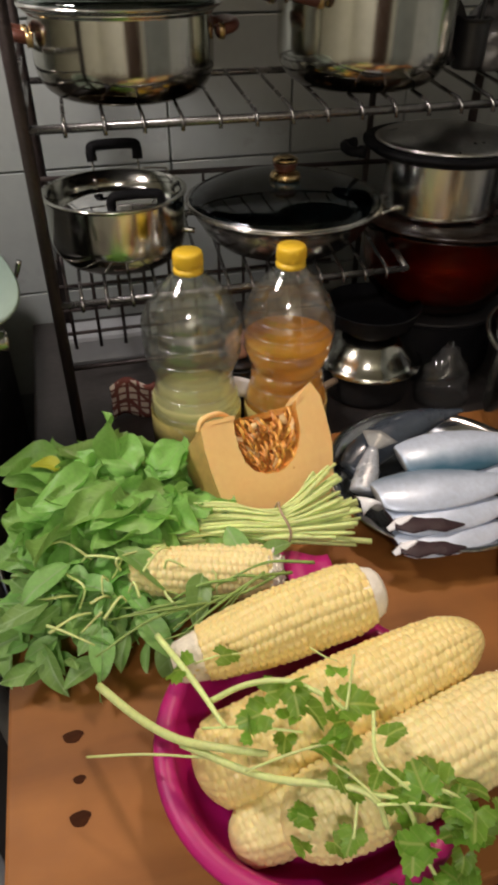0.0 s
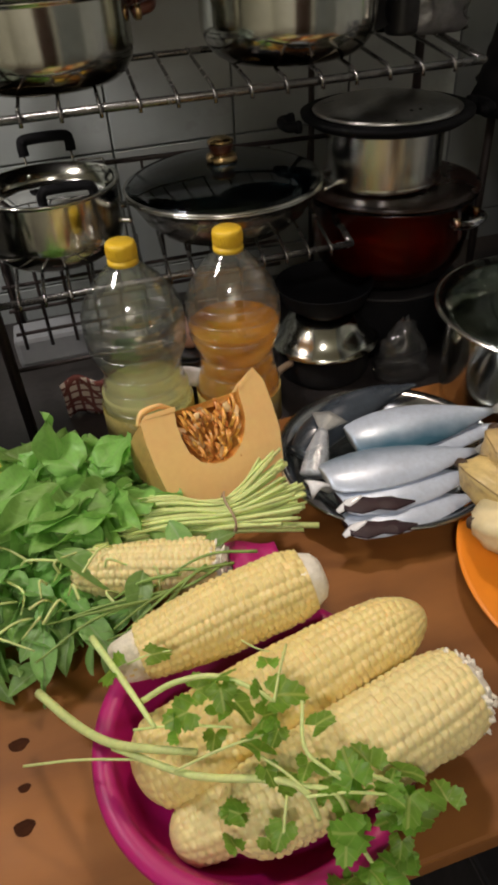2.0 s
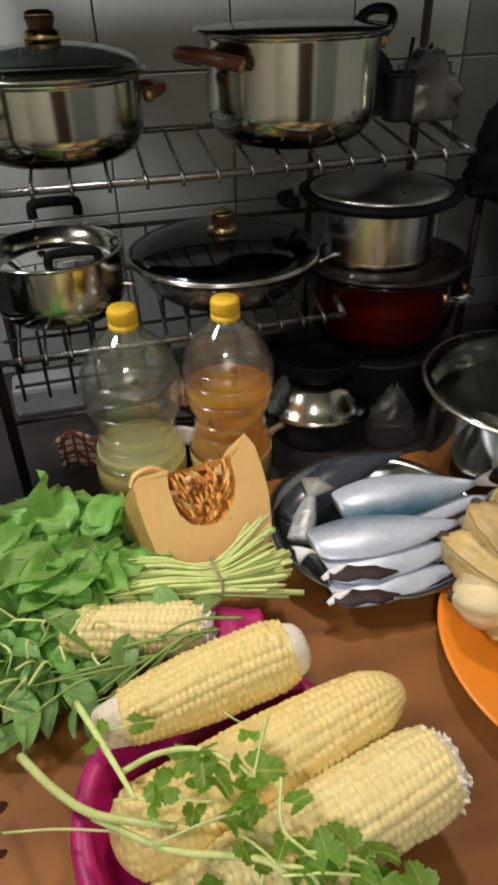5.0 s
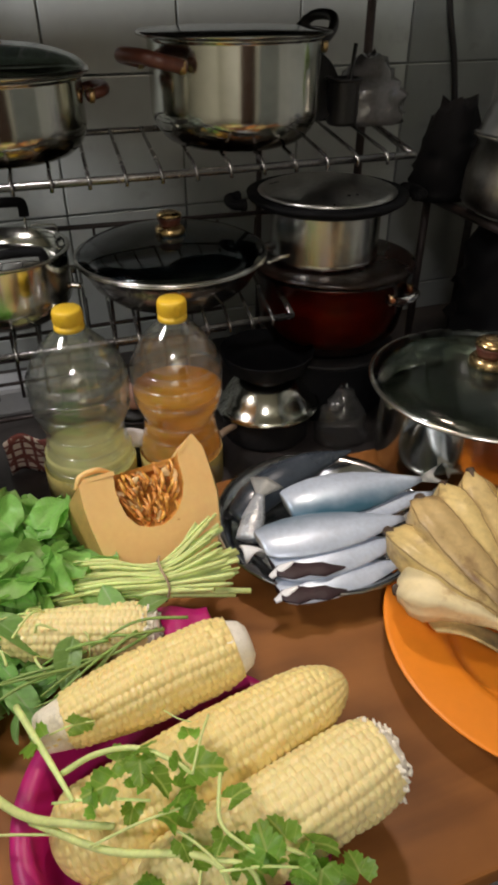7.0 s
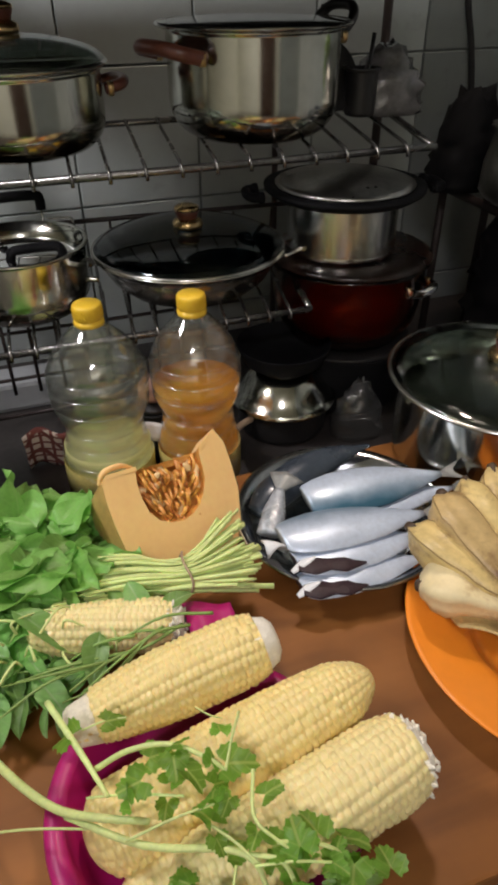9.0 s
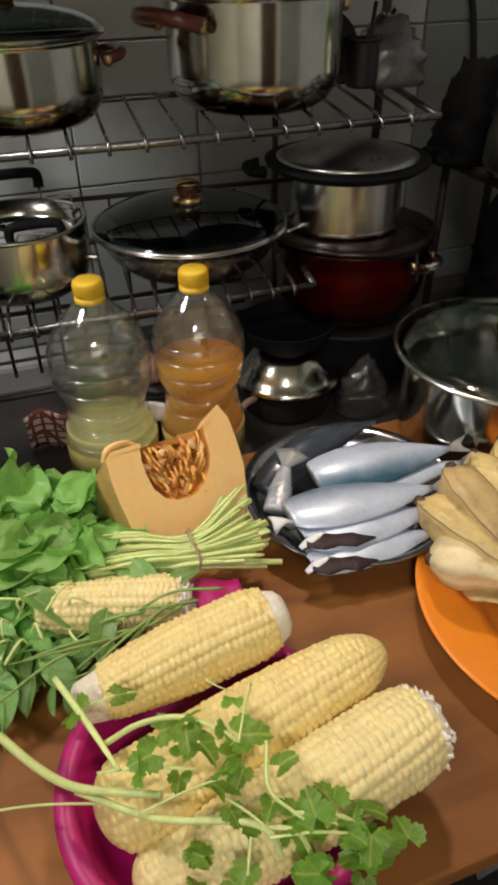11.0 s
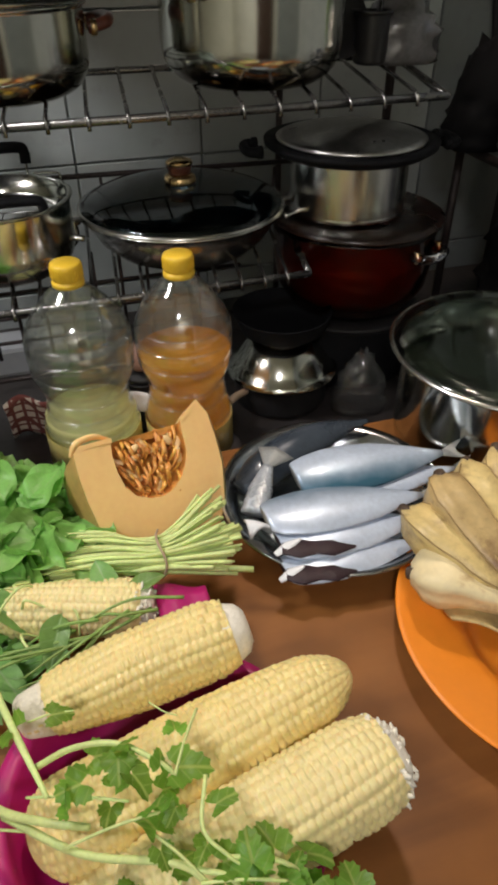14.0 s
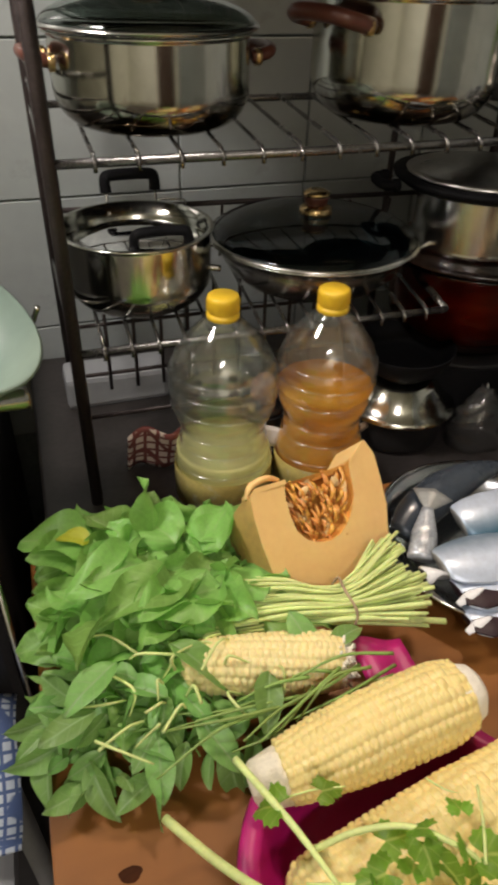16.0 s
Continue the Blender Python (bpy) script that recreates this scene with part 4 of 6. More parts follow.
# ---- the pot with the glass lid on the table ----
p = steel_pot("glass_lid_pot", "wide shiny steel pot with glass lid and gold knob", (0.592, 0.574, TOP), 0.124, 0.122, 0, POT_STEEL, 0.02)
# Added disc: its near-black colour imitates the dark reflection in the lid.
part("dark_disc", lathe("dark_disc", [(0, 0.085), (0.121, 0.085), (0.121, 0.08), (0, 0.08)], DARK_FILL, 40), p, "dark disc added for the dark reflection in the lid")
dome_lid(p, 0.139, 0.02, 0.126, LID_GLASS, STEEL, True, 0.0032, 1.3)
side_handle(p, 0.124, 0.1, -10, STEEL, 0.03, 0.0)

# ---- oil bottles ----


def build_bottle(label, place, level, oil, liquid_label, girth):
    t = thing("oil_bottle", label, "bottle", place, group="oil bottles")
    s = [(0.046, 0.003), (0.05, 0.012), (0.0505, 0.03), (0.0485, 0.034), (0.0505, 0.038), (0.0505, 0.052), (0.0485, 0.056), (0.0505, 0.06), (0.0495, 0.073), (0.0455, 0.088), (0.0425, 0.093), (0.0445, 0.098), (0.0425, 0.108), (0.0405, 0.112), (0.0435, 0.116), (0.0485, 0.13),
         (0.0522, 0.143), (0.0496, 0.147), (0.0528, 0.151), (0.0535, 0.166), (0.0508, 0.1705), (0.0535, 0.175), (0.0528, 0.186), (0.0495, 0.1895), (0.0505, 0.193), (0.046, 0.205), (0.034, 0.224), (0.021, 0.24), (0.0148, 0.246), (0.0148, 0.256)]
    s = [(r * (1 + (girth - 1) * min(1, max(0, (r - 0.0165) / 0.02))), z) for r, z in s]
    inner = [(r - 0.0012, z + (0.0012 if i == 0 else 0)) for i, (r, z) in enumerate(s)]
    shell = part("shell", lathe("shell", [(0, 0.0)] + [(0.04, 0)] + s + inner[::-1] + [(0.038, 0.0015), (0, 0.0015)], PET, 48), t, "clear ribbed plastic")
    shell.visible_shadow = False
    fill = [(r - 0.0019, z) for r, z in s if z < level]
    part("oil", lathe("oil", [(0, 0.004)] + [(fill[0][0], 0.0045)] + fill[1:] + [(fill[-1][0], level), (0, level)], oil, 48), t, liquid_label).visible_shadow = False
    cap = [(0, 0.269), (0.0148, 0.269), (0.0165, 0.2675), (0.017, 0.2645), (0.017, 0.253), (0.0158, 0.2525), (0.0158, 0.2495), (0.0174, 0.249), (0.0174, 0.244), (0.0155, 0.2435)]
    c = part("cap", lathe("cap", cap, YELLOW, 44), t, "yellow screw cap")
    for i in range(30):
        a = 2 * math.pi * i / 30
        part("ridge", RIDGE, c, "", pose(0.0171 * math.cos(a), 0.0171 * math.sin(a), 0.2588, 0, 0, math.degrees(a)))
    for r, z in ((0.0517, 0.147), (0.0525, 0.1705), (0.0515, 0.1895), (0.0425, 0.112), (0.0442, 0.093), (0.0505, 0.071)):
        ring = [(r * girth + 0.0009 * math.cos(a), z + 0.0009 * math.sin(a)) for a in np.linspace(0, 2 * math.pi, 7)]
        part("rib", lathe("rib", ring, RIB, 48), shell).visible_shadow = False
    lab = [(r * girth, z) for r, z in ((0.0512, 0.062), (0.0512, 0.014), (0.0509, 0.014), (0.0509, 0.062))]
    part("label", lathe("label", lab, LABEL, 40), t, "yellow wrap-around label")
    return t


RIDGE = box("ridge", (-0.0004, -0.0006, -0.0055), (0.0004, 0.0006, 0.0055), YELLOW, 0)
build_bottle("clear plastic oil bottle, nearly empty, with a yellow cap", (0.116, 0.719, COUNTER_Z), 0.082, OIL_PALE, "pale yellow oil", 1.14)
build_bottle("clear plastic bottle half full of amber cooking oil, yellow cap", (0.234, 0.706, COUNTER_Z), 0.153, OIL, "amber cooking oil", 1.07)

jar = thing("spice_jar", "small dark spice jar behind the oil bottles", "jar", (0.19, 0.785, COUNTER_Z))
part("body", lathe("body", pot_profile(0.024, 0.075, 0.002, 0.006), SOOT, 24), jar)
part("lid", lathe("lid", [(0, 0.0), (0.025, 0.0), (0.025, 0.008), (0, 0.009)], BLACK, 24), jar, "", pose(0, 0, 0.0755))
garlic = thing("shallot", "reddish shallot bulb lying on a spice jar", "shallot", (0.19, 0.785, COUNTER_Z + 0.085))
part("bulb", lathe("bulb", [(0, 0), (0.012, 0.003), (0.019, 0.013), (0.018, 0.028), (0.01, 0.038), (0.003, 0.043), (0, 0.044)], GARLIC, 24), garlic)
paper = part("paper_scrap", grid_sheet("paper_scrap", lambda u, v: (0.03 * u, 0.004 * math.sin(3 * u), 0.03 * v - 0.012 * u), 5, 4, PAPER, 0.0006), None, "", pose(0.163, 0.722, 0.775))
tagged(paper, "torn white paper scrap between the bottles", "paper")
napkin = part("napkin", grid_sheet("napkin", lambda u, v: (0.1 * u, 0.008 * math.sin(9 * u) - 0.03 * v, 0.075 * v + 0.004 * math.sin(13 * u + 5 * v)), 16, 8, RED_CHECK, 0.003), None, "", pose(0.012, 0.80, COUNTER_Z))
tagged(napkin, "folded napkin with a red and brown check", "napkin")

# ---- fish on a steel plate ----
plate = thing("steel_plate", "round steel plate holding raw fish on the table", "plate", m=pose(0.345, 0.502, TOP))
part("dish", lathe("dish", [(0, 0.001), (0.08, 0.001), (0.092, 0.006), (0.1, 0.02), (0.112, 0.03), (0.121, 0.033), (0.1215, 0.0345), (0.119, 0.0355), (0.111, 0.032), (0.098, 0.0225), (0.09, 0.008), (0.078, 0.0035), (0, 0.0035)], PLATE_STEEL, 64), plate)


def build_fish(head, tail, lift, width, roll, blue, gut, seed):
    head, tail = Vector(head), Vector(tail)
    d = tail - head
    length = d.length
    yaw = math.degrees(math.atan2(d.y, d.x))
    pitch = -math.degrees(math.asin(d.z / length))
    t = thing("fish", "headless silver mackerel" + (" with a blue-green back" if blue else " with a dark slit" if gut else "") + " on the steel plate", "fish",
              m=pose(head.x, head.y, head.z, roll, pitch, yaw), group="fish on the plate")
    prof = [(0.0, 0.56), (0.02, 0.68), (0.08, 0.84), (0.2, 0.98), (0.35, 1.0), (0.5, 0.9), (0.62, 0.74), (0.74, 0.5), (0.85, 0.26), (0.92, 0.12)]
    verts, faces, segs = [], [], 20
    rng = random.Random(seed)
    for i, (u, w) in enumerate(prof):
        slant = 0.05 * length if i < 2 else 0.0
        for k in range(segs):
            a = 2 * math.pi * k / segs
            sa, ca = math.sin(a), math.cos(a)
            keel = math.copysign(abs(sa) ** 1.5, sa)
            dent = 1 + 0.035 * noise.noise((u * 9 + seed, 3 * ca, 3 * sa))
            verts.append((u * length - slant * ca * 0.3, width * w * ca * (1 if ca > 0 else 0.92) * dent, width * 0.28 * w ** 0.8 * keel * dent))
    mats = []
    for i in range(len(prof) - 1):
        for k in range(segs):
            j = (k + 1) % segs
            faces.append((i * segs + k, i * segs + j, (i + 1) * segs + j, (i + 1) * segs + k))
            mats.append(0)
    faces += [tuple(range(segs))[::-1], tuple(range((len(prof) - 1) * segs, len(prof) * segs))]
    mats += [1, 0]
    me = mesh("body", verts, faces, [FISH_BLUE if blue else FISH_SIDE, FISH_DARK if gut else FISH_FIN])
    me.polygons.foreach_set("material_index", mats)
    part("body", me, t)
    tl = length
    fin = [(tl * 0.9, 0.002, 0), (tl * 0.98, 0.008, 0.001), (tl * 1.07, 0.013, 0.002), (tl * 1.01, 0.003, 0.001), (tl * 1.01, -0.003, 0.001), (tl * 1.06, -0.013, 0.002), (tl * 0.98, -0.008, 0.001), (tl * 0.9, -0.002, 0)]
    n = len(fin)
    fv = fin + [(x, y, z - 0.0012) for x, y, z in fin]
    ff = [(0, 1, 2, 3), (0, 3, 4, 7), (4, 5, 6, 7)] + [tuple(n + k for k in f[::-1]) for f in ((0, 1, 2, 3), (0, 3, 4, 7), (4, 5, 6, 7))] + [(i, (i + 1) % n, n + (i + 1) % n, n + i) for i in range(n)]
    part("tail_fin", mesh("tail_fin", fv, ff, FISH_FIN, False), t, "grey forked tail fin")
    if gut:
        pts = [(0.0, -width * 0.3, width * 0.17), (0.1 * length, -width * 0.45, width * 0.19), (0.2 * length, -width * 0.52, width * 0.195), (0.3 * length, -width * 0.64, width * 0.17), (0.44 * length, -width * 0.74, width * 0.11)]
        part("belly_slit", tube("belly_slit", pts, [0.007, 0.0125, 0.009, 0.011, 0.0015], FISH_DARK, 12, True, 0.22), t, "dark slit belly")
        flap = [(-0.05 * length, -width * 0.42, width * 0.05), (0.03 * length, -width * 0.3, width * 0.2), (0.12 * length, -width * 0.2, width * 0.34)]
        part("gill_flap", tube("gill_flap", flap, [0.003, 0.006, 0.0015], FISH_WHITE, 8, True, 0.4), t, "pale torn flap")


build_fish((0.304, 0.51, 0.803), (0.478, 0.492, 0.812), 0, 0.0315, 14, True, False, 1)
build_fish((0.325, 0.492, 0.79), (0.486, 0.478, 0.8), 0, 0.024, 4, False, False, 2)
build_fish((0.256, 0.463, 0.802), (0.43, 0.446, 0.804), 0, 0.0305, 4, False, False, 3)
build_fish((0.262, 0.437, 0.79), (0.418, 0.426, 0.793), 0, 0.0285, 2, False, True, 4)
build_fish((0.258, 0.412, 0.781), (0.405, 0.405, 0.784), 0, 0.0255, 2, False, True, 5)
back_fish = thing("fish", "dark slate-backed mackerel lying against the plate rim", "fish", m=pose(0.252, 0.53, 0.783, 18, -5, 22), group="fish on the plate")
part("body", tube("body", [(0, 0, 0), (0.03, 0.006, 0.001), (0.08, 0.009, 0.002), (0.125, 0.004, 0.003), (0.16, -0.006, 0.004), (0.178, -0.012, 0.005)], [0.012, 0.021, 0.023, 0.016, 0.006, 0.0025], FISH_SLATE, 18, True, 0.55), back_fish)
scrap = thing("belly_scrap", "white scrap of fish belly on the steel plate", "fish")
part("flap", grid_sheet("flap", lambda u, v: (0.236 + 0.028 * u, 0.448 + 0.022 * v + 0.006 * u, 0.788 + 0.012 * math.sin(2.6 * u + 0.4 + v) + 0.006 * math.sin(3 * v + 2 * u)), 7, 6, FISH_WHITE, 0.003), scrap)
piece = thing("fish_tail", "silvery cut fish tail lying on the steel plate", "fish")
part("stump", tube("stump", [(0.252, 0.488, 0.787), (0.266, 0.51, 0.797), (0.282, 0.535, 0.805)], [0.014, 0.013, 0.006], FISH_SCRAP, 12, True, 0.55), piece)
part("fin", grid_sheet("fin", lambda u, v: (0.278 + 0.018 * u + 0.03 * u * (v - 0.5), 0.53 + 0.02 * u - 0.03 * u * (v - 0.5), 0.804 + 0.012 * u - 0.008 * u * abs(2 * v - 1)), 5, 6, FISH_FIN, 0.001), piece, "grey fin")

# ---- bananas on an orange plate ----
oplate = thing("orange_plate", "wide orange plastic plate with boiled bananas on the table", "plate", (0.478, 0.287, TOP))
part("dish", lathe("dish", [(0, 0.001), (0.075, 0.001), (0.083, 0.003), (0.091, 0.014), (0.1, 0.0185), (0.13, 0.0245), (0.15, 0.0285), (0.1508, 0.0291), (0.1505, 0.03), (0.1488, 0.0306), (0.146, 0.0302), (0.13, 0.0275), (0.102, 0.0221), (0.0985, 0.0213), (0.092, 0.019), (0.088, 0.0145), (0.08, 0.0055), (0.072, 0.0035), (0, 0.0035)], ORANGE, 72), oplate, "orange plastic")
bananas = thing("banana_bunch", "hand of boiled bananas with brown-spotted skins on the orange plate", "bananas", (0, 0, 0))
crown = Vector((0.452, 0.272, 0.795))
part("crown", tube("crown", [crown + Vector((-0.01, -0.02, -0.025)), crown, crown + Vector((0.012, 0.02, 0.012))], [0.011, 0.016, 0.014], BANANA_TIP, 12), bananas, "brown cut stalk")


def banana(tip, bulge, r, material, label=""):
    tip = Vector(tip)
    d = (tip - crown)
    start = crown + d.normalized() * 0.012
    mid1, mid2 = start + (tip - start) * 0.35 + Vector(bulge), start + (tip - start) * 0.72 + Vector(bulge) * 0.9
    path = smooth_path([start, mid1, mid2, tip], 5)
    n = len(path)
    radii = [r * float(np.interp(i / (n - 1), (0, 0.15, 0.4, 0.65, 0.85, 1), (0.42, 0.6, 0.92, 1.05, 0.78, 0.25) if material is BANANA else (0.3, 0.36, 0.72, 1.12, 0.98, 0.4))) for i in range(n)]
    verts, faces = tube_data(path, radii, 15, 0.72)
    ph = tip.x * 300
    verts = [Vector(path[min(i // 15, n - 1)]) + (v - Vector(path[min(i // 15, n - 1)])) * ((0.9 if i % 3 else 1.2) + 0.05 * math.sin(ph + (i % 15) * 0.7 + i // 15 * 0.4)) for i, v in enumerate(verts)]
    verts = [v + Vector((noise.noise(v * 60), noise.noise(v * 60 + Vector((5, 1, 3))), noise.noise(v * 60 + Vector((2, 7, 4))))) * 0.0028 for v in verts]
    b = part("banana", mesh("banana", verts, faces, material), bananas, label)
    ridges = sorted(range(0, 15, 3), key=lambda k: -sum(verts[i * 15 + k].z for i in range(n)))
    if material is BANANA:
        for k in ridges[:3]:
            part("seam", tube("seam", [verts[i * 15 + k] for i in range(1, n - 1)], [0.0003] + [0.0007] * (n - 4) + [0.0003], BANANA_SEAM, 5, False), b, "brown ridge along the skin")
    if material is BANANA and int(ph) % 3 == 0:
        lift = Vector((0.25 * math.sin(ph), -0.75, 0.65)).normalized()
        side = (path[-1] - path[0]).cross(lift).normalized()

        def ribbon(u, v):
            i = int(n * 0.3 + u * (n * 0.66 - 1))
            return Vector(path[i]) + lift * radii[i] * (1.02 + 0.12 * math.sin(ph + 5 * u)) + side * (v - 0.5) * radii[i] * 0.75 * math.sin(math.pi * min(1, 0.15 + u * 0.8))

        part("peel_strip", grid_sheet("peel_strip", ribbon, 9, 3, BANANA_PALE, 0.0012), b, "pale torn strip of peel")
    part("tip", tube("tip", [path[-2], tip + (tip - path[-3]).normalized() * 0.005], [radii[-2] * 0.6, r * 0.2], BANANA_TIP, 7), b, "dark dried tip")


banana((0.357, 0.356, 0.806), (-0.004, 0.004, 0.012), 0.0245, BANANA_FLESH, "half-peeled cream-coloured banana")
for tip, bulge, r in (((0.374, 0.41, 0.828), (-0.01, 0.0, 0.012), 0.024), ((0.415, 0.424, 0.848), (-0.014, 0.006, 0.01), 0.027), ((0.446, 0.43, 0.852), (-0.008, 0.006, 0.008), 0.024),
                      ((0.476, 0.43, 0.862), (-0.002, 0.008, 0.002), 0.0235), ((0.524, 0.418, 0.862), (0.004, 0.012, 0.0), 0.023), ((0.557, 0.396, 0.862), (0.01, 0.008, 0.0), 0.021),
                      ((0.588, 0.372, 0.855), (0.012, 0.006, 0.002), 0.024), ((0.612, 0.325, 0.842), (0.008, -0.002, 0.014), 0.028), ((0.61, 0.277, 0.825), (0.0, -0.006, 0.016), 0.026),
                      ((0.59, 0.225, 0.803), (0.0, -0.01, 0.012), 0.026)):
    banana(tip, bulge, r, BANANA)
part("peel", grid_sheet("peel", lambda u, v: (0.372 + 0.062 * u, 0.325 - 0.05 * u + 0.03 * (v - 0.5), 0.79 + 0.006 * math.sin(5 * u) + 0.02 * (v - 0.5) ** 2 - 0.004 * u), 8, 5, BANANA, 0.0025), bananas, "loose strip of peel")
wrap = crumpled("plastic_wrap", "clear plastic film over the banana stalk", (0.456, 0.262, 0.778), 0.032, 0.028, 0.066, FILM, 21, "plastic film")

# ---- pumpkin ----


def build_pumpkin():
    t = thing("pumpkin_piece", "cut piece of orange pumpkin with seeds and stringy pulp", "pumpkin", m=pose(0.168, 0.498, TOP + 0.0345, -33, 0, 11) @ Matrix.Diagonal((1.04, 1.1, 1.07, 1)))
    # cut face lies in the local x-z plane, facing -y
    outline = [(-0.061, 0.096), (-0.067, 0.09), (-0.068, 0.07), (-0.067, 0.047), (-0.0635, 0.02), (-0.0545, -0.004), (-0.039, -0.025), (-0.016, -0.037), (0.016, -0.037), (0.043, -0.024), (0.06, 0.005), (0.068, 0.042), (0.068, 0.07), (0.0665, 0.092), (0.059, 0.107)]
    inner = [(-0.03, 0.095), (-0.0315, 0.09), (-0.0335, 0.079), (-0.033, 0.063), (-0.03, 0.048), (-0.022, 0.037), (-0.01, 0.031), (0.002, 0.029), (0.013, 0.032), (0.023, 0.039), (0.031, 0.05), (0.036, 0.062), (0.037, 0.074), (0.037, 0.085), (0.039, 0.094)]
    n = len(outline)
    front = [Vector((x, 0, z)) for x, z in outline] + [Vector((x, 0.001, z)) for x, z in inner]
    faces = [(i, i + 1, n + i + 1, n + i) for i in range(n - 1)]
    part("flesh", mesh("flesh", front, [f[::-1] for f in faces], FLESH, False), t, "pale orange flesh")
    # rind bulging backwards
    verts = []
    for k in range(6):
        f = k / 5
        y = 0.07 * f
        s = (1 + 0.62 * f) * math.sqrt(max(0.0, 1 - (f * 0.9) ** 2))
        verts += [Vector((x * s, y, min(0.04 + (z - 0.04) * s + 0.002 * math.sin(i * 1.7), z - 0.045 * f if z > 0.06 else 9))) for i, (x, z) in enumerate(outline)]
    fr = [(k * n + i, k * n + i + 1, (k + 1) * n + i + 1, (k + 1) * n + i) for k in range(5) for i in range(n - 1)]
    fr.append(tuple(range(5 * n, 6 * n)))
    fr += [(k * n, (k + 1) * n, (k + 1) * n + n - 1, k * n + n - 1) for k in range(2, 5)]
    verts = [Vector((v.x, v.y, min(v.z, 0.072))) if v.y > 0.02 else v for v in verts]
    part("rind", mesh("rind", verts, fr, RIND), t, "mottled green and tan rind")
    # upper broken edges
    for side in (0, n - 1):
        a, b = outline[side], inner[side]
        q = [Vector((a[0], 0, a[1])), Vector((b[0], 0, b[1])), Vector((b[0], 0.045, b[1] - 0.014)), Vector((a[0] * 0.92, 0.045, a[1] - 0.014))]
        part("cut_edge", mesh("cut_edge", q + [v - Vector((0, 0, 0.004)) for v in q], [(0, 1, 2, 3), (7, 6, 5, 4), (0, 4, 5, 1), (1, 5, 6, 2), (2, 6, 7, 3), (3, 7, 4, 0)], FLESH, False), t)
    # hollow with pulp
    hv, m2 = [], 6
    for k in range(m2 + 1):
        f = k / m2
        s = 1 - 0.22 * f ** 1.8
        hv += [Vector((0.003 + (x - 0.003) * s, 0.001 + 0.02 * f, 0.064 + (z - 0.064) * s - (0.012 * f if z > 0.085 else 0))) for x, z in inner]
    hf = [(k * n + i, k * n + i + 1, (k + 1) * n + i + 1, (k + 1) * n + i) for k in range(m2) for i in range(n - 1)] + [tuple(range(m2 * n, m2 * n + n))]
    hf += [(k * n, (k + 1) * n, (k + 1) * n + n - 1, k * n + n - 1) for k in range(2, m2)]
    part("hollow", mesh("hollow", hv, hf, PULP), t, "dark orange stringy hollow")
    rng = random.Random(5)
    for i in range(90):
        x, z = rng.uniform(-0.03, 0.034), rng.uniform(0.036, 0.09)
        if (x / 0.036) ** 2 + ((z - 0.066) / 0.036) ** 2 > 1 and z < 0.066:
            continue
        lean = x * 0.25 + rng.gauss(0, 0.003)
        drop = rng.uniform(0.008, 0.02)
        y = rng.uniform(0.001, 0.01)
        pts = [(x, y + 0.006, z), (x - lean * 0.4, y, z - drop * 0.5), (x - lean, y + 0.005, max(0.033, z - drop))]
        part("strand", tube("strand", pts, [0.0018, rng.uniform(0.0014, 0.0026), 0.0009], PULP, 6, True, 0.6), t, "")
    part("rim_chunk", tube("rim_chunk", [(-0.069, 0.006, 0.088), (-0.062, 0.004, 0.098), (-0.045, 0.006, 0.1), (-0.031, 0.012, 0.094)], [0.003, 0.0045, 0.004, 0.002], FLESH, 9, True, 0.7), t, "torn rim of flesh")
    sd = lathe("seed", [(0, 0), (0.0028, 0.0016), (0.0038, 0.0045), (0.003, 0.0085), (0.0008, 0.0115), (0, 0.0118)], SEED, 10)
    for i in range(24):
        a, r = rng.uniform(0, 2 * math.pi), math.sqrt(rng.uniform(0.1, 1))
        x, z = 0.002 + 0.031 * r * math.cos(a), 0.064 + 0.031 * r * math.sin(a)
        part("seed", sd, t, "", pose(x, 0.006 + 0.012 * (1 - r), z - 0.006, rng.uniform(-20, 25), rng.uniform(-70, 70), rng.uniform(-30, 30)) @ Matrix.Diagonal((0.95, 0.4, 1.0, 1)))


build_pumpkin()

# ---- pink basin and corn ----
basin = thing("pink_basin", "magenta plastic basin full of corn cobs on the table", "basin", (0.11, 0.24, TOP))
part("tub", lathe("tub", [(0, 0.001), (0.072, 0.001), (0.082, 0.004), (0.096, 0.022), (0.104, 0.043), (0.113, 0.046), (0.1145, 0.0435), (0.1155, 0.046), (0.114, 0.0495), (0.103, 0.0495), (0.1, 0.045), (0.092, 0.023), (0.079, 0.0075), (0.07, 0.004), (0, 0.004)], PINK, 72), basin, "magenta plastic")
part("handle", grid_sheet("handle", lambda u, v: (0.026 + 0.044 * u, 0.098 + 0.075 * v - 0.012 * u, 0.046 + 0.014 * v + 0.003 * math.sin(6 * u) - 0.008 * v * v), 8, 8, PINK, 0.004), basin, "magenta lug handle")


